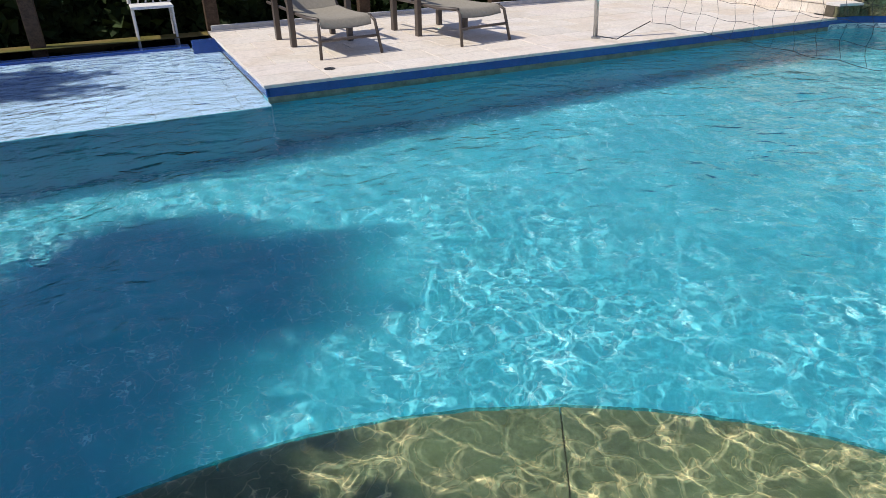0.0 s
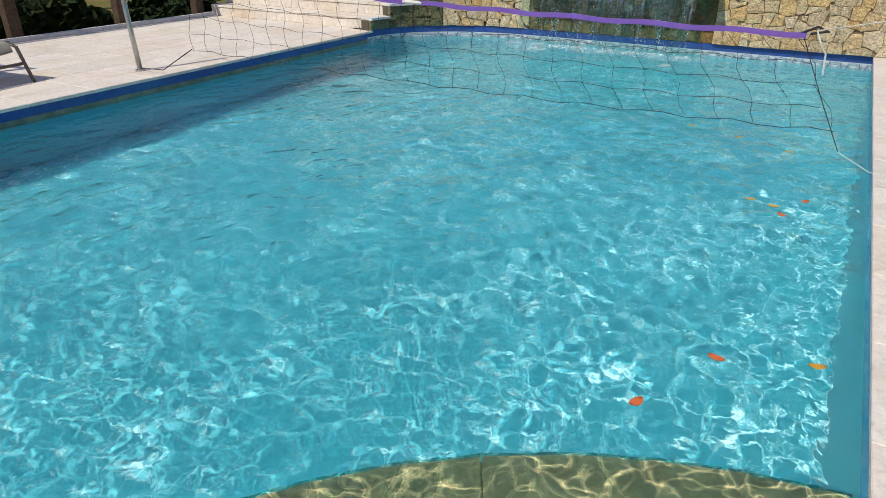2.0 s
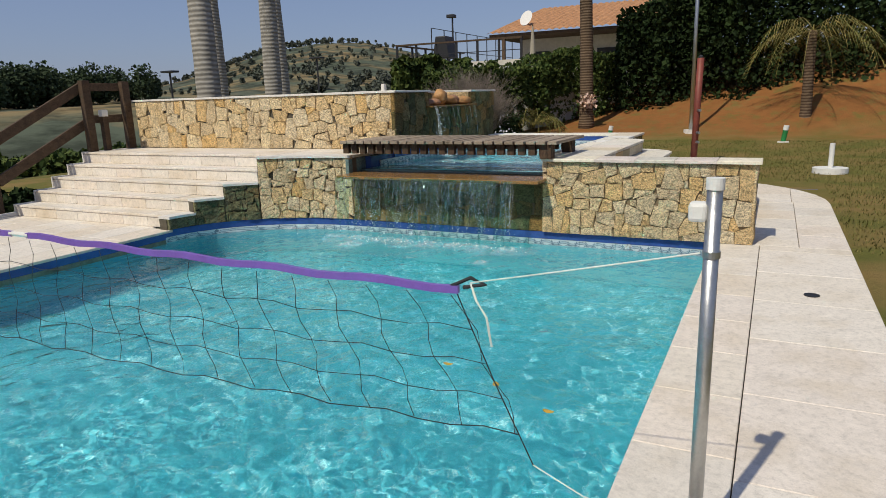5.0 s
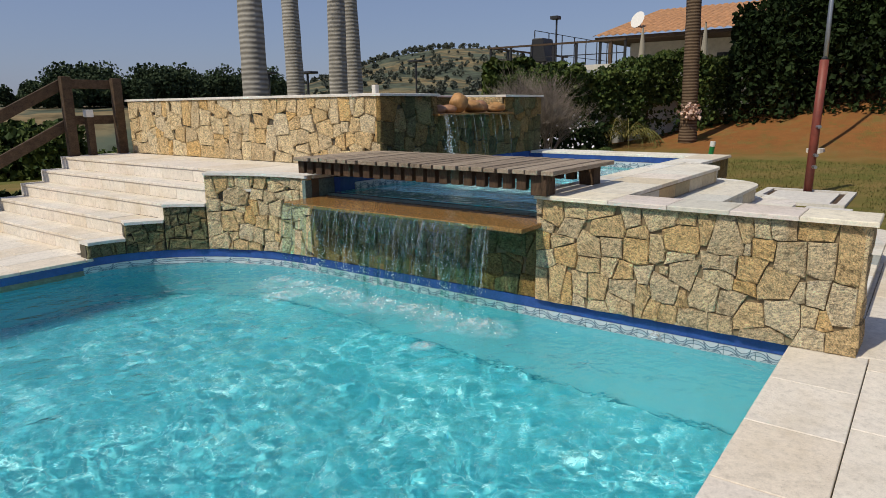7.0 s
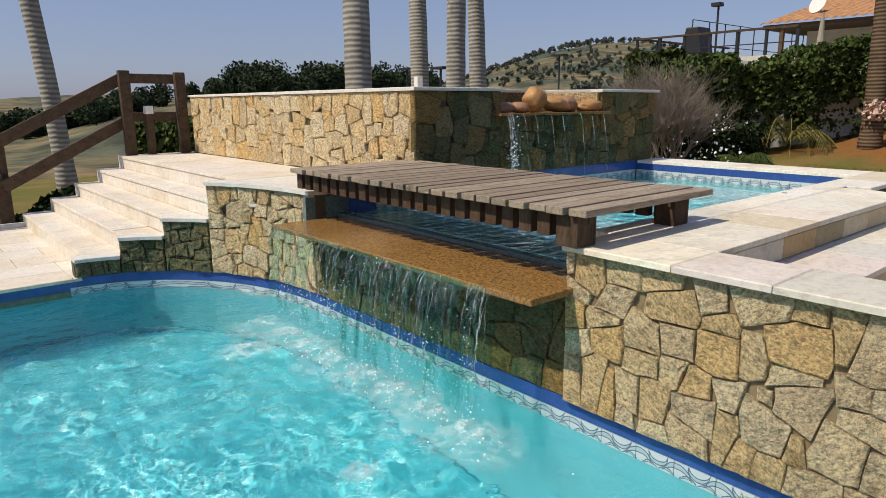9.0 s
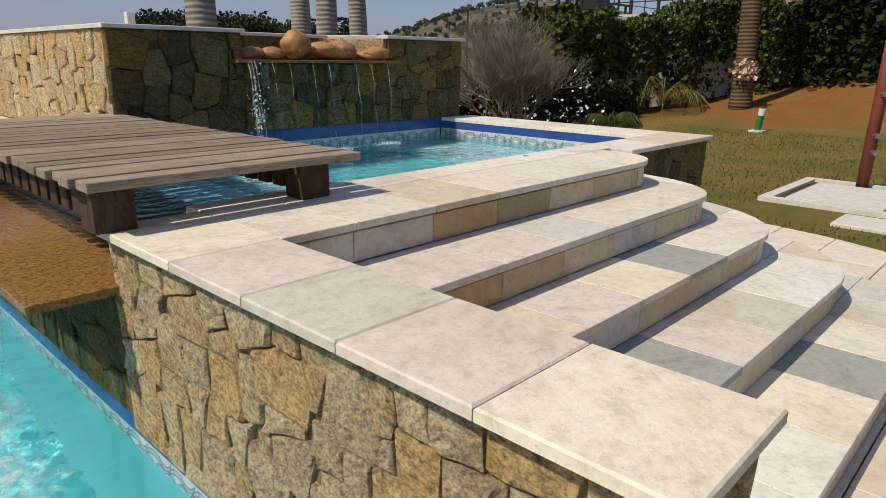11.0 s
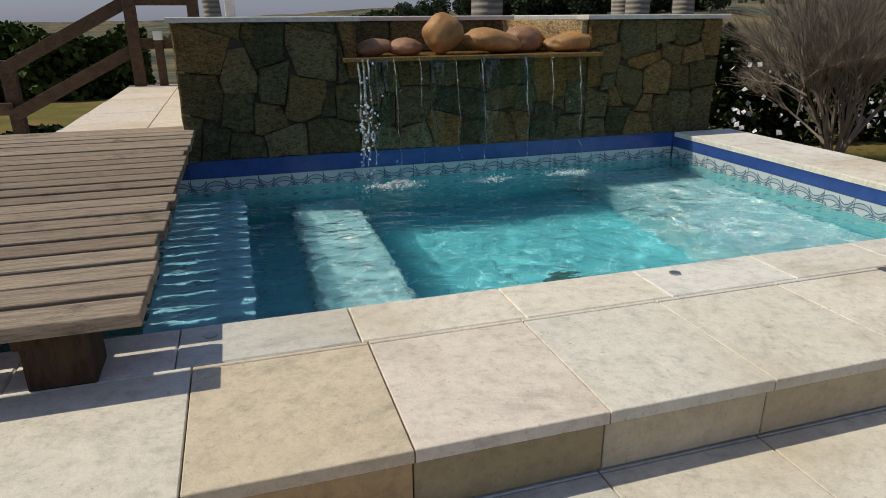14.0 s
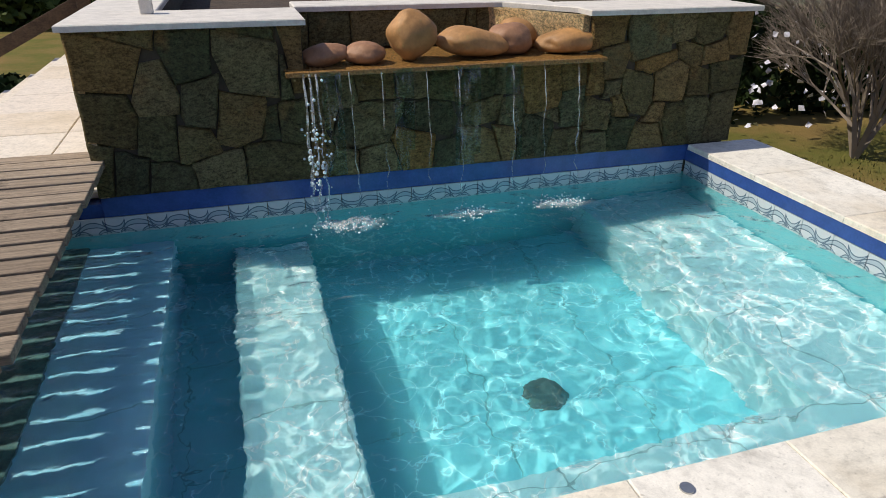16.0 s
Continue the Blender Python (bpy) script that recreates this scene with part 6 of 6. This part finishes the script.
far_belt(260, (330, 330), (560, 330), 60, 4.5, 1.5, 26, "scattered woods on the far hillside", M_FAR_HILL_HAZED)
far_belt(30, (-60, 290), (30, 310), 10, 4, 0.9, 24, "low scattered trees across the valley", M_FAR_HILL_HAZED)

# unseen tree added behind the walker to cast the shade on the pool
tree = thing("shade_tree", (-6.2, 4.0, -0.1), "unseen leafy tree added beside the pool's near end for its shade", "tree")
part("trunk", tube([(-6.2, 4.0, -0.3), (-6.0, 4.0, 2.2), (-5.2, 4.2, 3.8)], 0.2, 12, [0.24, 0.18, 0.1]), M_ROUGH_TRUNK, tree)
# crown clumps set where their shadows should fall
leaves("crown", 7000, blob((-3.95, 5.55, 4.4), (1.3, 1.1, 0.9), 0.1), 0.2, M_LEAF, tree, 31)
leaves("crown", 9000, blob((-5.5, 4.4, 4.4), (2.4, 2.2, 1.0), 0.1), 0.2, M_LEAF, tree, 32)
leaves("crown", 3500, blob((-3.85, 3.15, 4.2), (1.0, 0.9, 0.7), 0.1), 0.2, M_LEAF, tree, 34)
leaves("crown", 3500, blob((-3.45, 2.45, 4.2), (1.35, 0.85, 0.6), 0.1), 0.2, M_LEAF, tree, 35)
leaves("crown", 3000, blob((-5.2, 9.2, 4.7), (2.0, 1.1, 0.8), 0.1), 0.2, M_LEAF, tree, 33)
part("bough", tube([(-5.4, 4.2, 3.5), (-5.0, 6.0, 4.2), (-5.2, 8.6, 4.6)], 0.06, 8), M_ROUGH_TRUNK, tree)

# ---- wooden fence and stair rail ----
fence = thing("wooden_fence", (5, 9.8, 0), "dark brown timber post and rail fence", "fence")
FY = 9.86
for x in (-0.4, 1.65, 3.75, 5.9, 7.5, 8.95):
    part("post", box(x - 0.08, x + 0.08, FY - 0.07, FY + 0.07, -0.8, 1.18, 0.008), M_FENCE, fence)
for z in (1.08, 0.6):
    part("rail", box(-2.0, 8.95, FY - 0.125, FY - 0.075, z - 0.075, z + 0.075, 0.006), M_FENCE, fence)
rail = thing("stair_rail", (10, 9.7, H), "sloping brown timber handrail beside the steps", "handrail")
RY = 9.62
for x, z0, z1 in ((10.48, H + 0.003, 1.98), (11.22, H + 0.003, 1.97)):
    part("post", box(x - 0.07, x + 0.07, RY - 0.07, RY + 0.03, z0, z1, 0.008), M_FENCE, rail)
for a, b in ((1.08, 1.88), (0.52, 1.3)):
    part("sloping_rail", beam((8.95, RY + 0.07, a), (10.48, RY + 0.07, b), 0.05, 0.15, 0.006), M_FENCE, rail)
for z in (1.88, 1.36):
    part("level_rail", box(10.48, 11.22, RY + 0.035, RY + 0.085, z - 0.065, z + 0.065, 0.006), M_FENCE, rail)
stub = thing("lamp_stub", (10.76, RY - 0.02, H), "short timber post with a white light cap", "post light")
part("post", box(10.71, 10.81, RY - 0.06, RY + 0.03, H + 0.003, 1.4, 0.006), M_FENCE, stub)
part("cap", box(10.705, 10.815, RY - 0.065, RY + 0.035, 1.4, 1.51, 0.008), M_WHITE, stub)

# ---- sun loungers ----
def lounger(at, turn):
    ob = thing("sun_lounger", (0, 0, 0), "taupe sling sun lounger with raised back", "sun lounger", group="sun loungers")
    W = 0.34
    part("front_leg", tube([(-W, 0.0, 0.0), (-W + 0.03, 0.08, 0.33), (-W + 0.05, 0.16, 0.37)], 0.017, 8), M_FRAME, ob, smooth=True)
    part("front_leg", tube([(W, 0.0, 0.0), (W - 0.03, 0.08, 0.33), (W - 0.05, 0.16, 0.37)], 0.017, 8), M_FRAME, ob, smooth=True)
    part("cross_bar", tube([(-W + 0.015, 0.04, 0.18), (W - 0.015, 0.04, 0.18)], 0.015, 8), M_FRAME, ob, smooth=True)
    for s in (-1, 1):
        part("side_rail", tube([(s * (W - 0.05), 0.14, 0.37), (s * (W - 0.05), 0.55, 0.345), (s * (W - 0.05), 1.0, 0.36), (s * (W - 0.05), 1.9, 0.37)], 0.018, 8), M_FRAME, ob, smooth=True)
        part("arm_leg", box(s * W - 0.03, s * W + 0.03, 0.84, 0.91, 0.0, 0.62, 0.006), M_FRAME, ob)
        part("arm_leg", box(s * W - 0.03, s * W + 0.03, 1.4, 1.47, 0.0, 0.62, 0.006), M_FRAME, ob)
        part("arm_rest", box(s * W - 0.035, s * W + 0.035, 0.78, 1.52, 0.62, 0.65, 0.008), M_FRAME, ob)
        part("back_tube", tube([(s * (W - 0.05), 1.05, 0.36), (s * (W - 0.05), 1.45, 0.75), (s * (W - 0.06), 1.75, 1.02)], 0.017, 8), M_FRAME, ob, smooth=True)

    def sling(path, name):
        vs, fs = [], []
        m = 8
        for y, z in path:
            for i in range(m + 1):
                u = 2 * i / m - 1
                vs.append((u * (W - 0.06), y, z - 0.02 * (1 - u * u)))
                vs.append((u * (W - 0.06), y, z - 0.02 * (1 - u * u) - 0.012))
        k = 2 * (m + 1)
        for j in range(len(path) - 1):
            for i in range(m):
                a = j * k + 2 * i
                fs += [(a, a + 2, a + k + 2, a + k), (a + 1, a + k + 1, a + k + 3, a + 3)]
        mesh_part(name, vs, fs, M_SLING, ob, smooth=True)

    sling([(0.1, 0.30), (0.13, 0.37), (0.2, 0.385), (0.45, 0.37), (0.75, 0.365), (1.05, 0.38)], "seat")
    sling([(1.06, 0.38), (1.25, 0.57), (1.5, 0.82), (1.74, 1.03)], "backrest")
    ob.matrix_basis = Matrix.Translation(at) @ Matrix.Rotation(radians(turn), 4, "Z")
    return ob


first = lounger((2.64, 7.12, 0.001), 4)
copy_thing(first, Matrix.Translation((4.2, 7.06, 0.001)) @ Matrix.Rotation(radians(9), 4, "Z"))

# white iron garden chair beyond the ledge
chair = thing("iron_chair", (0.95, 9.9, -0.1), "white wrought iron garden chair in the shade", "chair")
for x in (0.72, 1.18):
    for y in (9.75, 10.15):
        part("leg", tube([(x, y, -0.9), (x, y, 0.3)], 0.016, 6), M_WHITE, chair)
part("seat", box(0.7, 1.2, 9.72, 10.18, 0.3, 0.33, 0.01), M_WHITE, chair)
for k in range(6):
    x = 0.72 + k * 0.092
    part("back_bar", tube([(x, 10.16, 0.33), (x + 0.04 * math.sin(k), 10.2, 0.55), (x, 10.22, 0.8)], 0.012, 6), M_WHITE, chair)
part("back_rim", tube([(0.7, 10.16, 0.33), (0.7, 10.22, 0.72), (0.95, 10.24, 0.86), (1.2, 10.22, 0.72), (1.2, 10.16, 0.33)], 0.018, 8), M_WHITE, chair)

# ---- volleyball net ----
NXX = 5.4
rp = thing("net_pole", (5.375, -0.322, 0), "steel net pole with white cap beside the pool", "pole", group="net poles")
part("shaft", tube([(5.375, -0.322, 0.012), (5.375, -0.322, 1.24)], 0.023, 18), M_METAL, rp, smooth=True)
part("flange", tube([(5.375, -0.322, 0.001), (5.375, -0.322, 0.018)], 0.068, 20), M_METAL, rp)
part("collar", tube([(5.375, -0.322, 0.02), (5.375, -0.322, 0.07)], 0.03, 18), M_METAL, rp)
part("collar", tube([(5.375, -0.322, 1.03), (5.375, -0.322, 1.05)], 0.027, 18), M_METAL, rp)
part("cap", tube([(5.375, -0.322, 1.24), (5.375, -0.322, 1.275)], 0.027, 18), M_WHITE, rp)
part("cleat", box(5.35, 5.41, -0.304, -0.25, 1.14, 1.2, 0.012), M_WHITE, rp)
lp = thing("net_pole", (5.43, 6.7, 0), "slim leaning steel net pole on the sun deck", "pole", group="net poles")
part("shaft", tube([(5.43, 6.7, 0.001), (5.41, 6.72, 0.7), (5.38, 6.76, 1.3)], 0.026, 14), M_METAL, lp, smooth=True)
part("flange", tube([(5.43, 6.7, 0.001), (5.43, 6.7, 0.014)], 0.05, 16), M_METAL, lp)
part("cap", tube([(5.38, 6.76, 1.3), (5.38, 6.76, 1.33)], 0.03, 12), M_METAL, lp)

net = thing("volleyball_net", (NXX, 3.2, 0.8), "slack black pool volleyball net with purple tape", "net")


def tape_z(y):
    k = y / 5.9
    return 0.83 + 0.12 * k * k


for a, b in ((5.88, 3.3), (3.17, 0.55)):
    vs, fs = [], []
    n = 24
    for i in range(n + 1):
        y = a + (b - a) * i / n
        z = tape_z(y) + 0.006 * math.sin(i * 1.3)
        for dx, dz in ((-0.009, -0.015), (0.009, -0.015), (0.01, 0.015), (-0.01, 0.015)):
            vs.append((NXX + dx, y, z + dz))
    for i in range(n):
        for k in range(4):
            p, q = 4 * i + k, 4 * i + (k + 1) % 4
            fs.append((p, q, q + 4, p + 4))
    fs += [(0, 3, 2, 1), (4 * n, 4 * n + 1, 4 * n + 2, 4 * n + 3)]
    mesh_part("tape", vs, fs, M_PURPLE, net)
part("tape_joint", tube([(NXX, 3.32, tape_z(3.3)), (NXX, 3.15, tape_z(3.2))], 0.014, 8), M_ROPE, net, "white wrapped joint of the tape")
part("cord", tube([(NXX, 5.88, tape_z(5.88)), (5.39, 6.3, 1.08), (5.39, 6.72, 1.27)], 0.006, 6), M_CORD, net)
part("rope", tube([(NXX, 0.5, 0.86), (5.39, 0.1, 0.95), (5.38, -0.29, 1.04)], 0.003, 6), M_ROPE, net, "thin white tie rope")
part("rope", tube([(NXX, 0.5, 0.86), (NXX - 0.02, 0.47, 0.8), (NXX - 0.02, 0.43, 0.74), (NXX, 0.42, 0.62)], 0.005, 6), M_ROPE, net, "loose white rope end")
part("cord", tube([(NXX, 0.58, 0.84), (NXX, 0.5, 0.88), (NXX, 0.44, 0.86), (NXX, 0.53, 0.84)], 0.008, 6), M_CORD, net)


def low_z(y):
    return 0.36 - 0.02 * (y / 5.8) - 0.03 * math.sin(math.pi * min(1, y / 5.8))


def lean(y, k):
    return NXX - 0.06 * k * math.sin(math.pi * min(1.0, max(0.0, y / 5.9))) - 0.05 * k


cols = [0.56 + i * 0.2 for i in range(27)]
rnd = random.Random(12)
for y in cols:
    pts = []
    for j in range(9):
        k = j / 8
        yy = y - 0.3 * k * (1 - y / 6.5) + 0.022 * math.sin(j * 1.5 + y * 3)
        pts.append((lean(y, k), yy, tape_z(y) - 0.028 + (low_z(y) - tape_z(y)) * k))
    part("cord", tube(pts, 0.0017, 5), M_CORD, net)
for k in (0.25, 0.5, 0.75, 1.0):
    pts = []
    for i in range(40):
        y = 0.56 + i * 5.2 / 39
        pts.append((lean(y, k), y - 0.3 * k * (1 - y / 6.5), tape_z(y) - 0.028 + (low_z(y) - tape_z(y)) * k + 0.012 * math.sin(i * 1.9)))
    part("cord", tube(pts, 0.0017 if k < 1 else 0.0024, 5), M_CORD, net)
part("cord", tube([(NXX, 0.56, 0.82), (NXX - 0.03, 0.4, 0.5), (NXX - 0.05, 0.24, 0.2)], 0.0025, 6), M_CORD, net)
part("rope", tube([(NXX - 0.05, 0.24, 0.2), (5.38, 0.06, 0.1), (5.376, -0.27, 0.06)], 0.0028, 6), M_ROPE, net, "thin white tie rope")
part("rope", tube([(NXX, 5.8, 0.3), (5.41, 6.3, 0.05), (5.43, 6.68, 0.03)], 0.005, 6), M_CORD, net)

# drains and floating petals
for name, p in (("floor_drain", (8.71, -0.81)), ("floor_drain", (2.25, 6.66))):
    d = part(name, tube([(*p, 0.0012), (*p, 0.006)], 0.055, 16), M_DARK)
    tagged(d, "small dark round drain in the paving", "drain")
for k, (x, y, mt) in enumerate(((5.26, 0.64, M_YELLOW), (5.08, 0.44, M_ORANGE), (5.38, 0.34, M_ORANGE), (5.21, 0.5, M_YELLOW), (6.43, 0.52, M_YELLOW), (6.64, 0.91, M_YELLOW), (6.81, 1.31, M_YELLOW), (3.52, 0.16, M_YELLOW), (3.38, 0.51, M_ORANGE), (2.95, 0.71, M_ORANGE))):
    rnd = random.Random(k)
    a = rnd.uniform(0, 6)
    bm = bmesh.new()
    ring = [bm.verts.new((x + 0.035 * math.cos(t) * math.cos(a) - 0.02 * math.sin(t) * math.sin(a), y + 0.035 * math.cos(t) * math.sin(a) + 0.02 * math.sin(t) * math.cos(a), WATER + 0.004 + 0.006 * math.cos(t) ** 2)) for t in [i * math.pi / 6 for i in range(12)]]
    bm.faces.new(ring)
    bmesh.ops.solidify(bm, geom=bm.faces[:], thickness=0.002)
    tagged(part("floating_petal", bm, mt), "small fallen petal floating on the pool", "petal", group="floating petals")
# grass blades on the lawn
rng = np.random.default_rng(5)
n = 60000
gxs, gys = rng.uniform(10.5, 24, n), rng.uniform(-7.5, 6.0, n)
ok = ~((gxs < 15.95) & (gys > -1.25)) & ~((gxs > 16.4) & (gxs < 19.1) & (gys > 0.2) & (gys < 1.8)) & ~((gxs < 15.3) & (gys > 1.4))
gxs, gys = gxs[ok], gys[ok]
h = rng.uniform(0.015, 0.05, len(gxs))
an = rng.uniform(0, 6.28, len(gxs))
gz = np.array([ground_z(a, b) for a, b in zip(gxs, gys)])
cx, sy = np.cos(an) * 0.009, np.sin(an) * 0.009
vv = np.stack([np.stack([gxs - cx, gys - sy, gz - 0.01], 1), np.stack([gxs + cx, gys + sy, gz - 0.01], 1), np.stack([gxs + sy * 3, gys - cx * 3, gz + h], 1)], 1).reshape(-1, 3)
ff = np.arange(len(gxs))[:, None] * 3 + [0, 1, 2]
tagged(mesh_part("grass", vv.tolist(), ff.tolist(), leaf_mat("grass_blades", (0.09, 0.1, 0.025), (0.22, 0.18, 0.06))), "short dry lawn grass", "grass", kind="stuff")
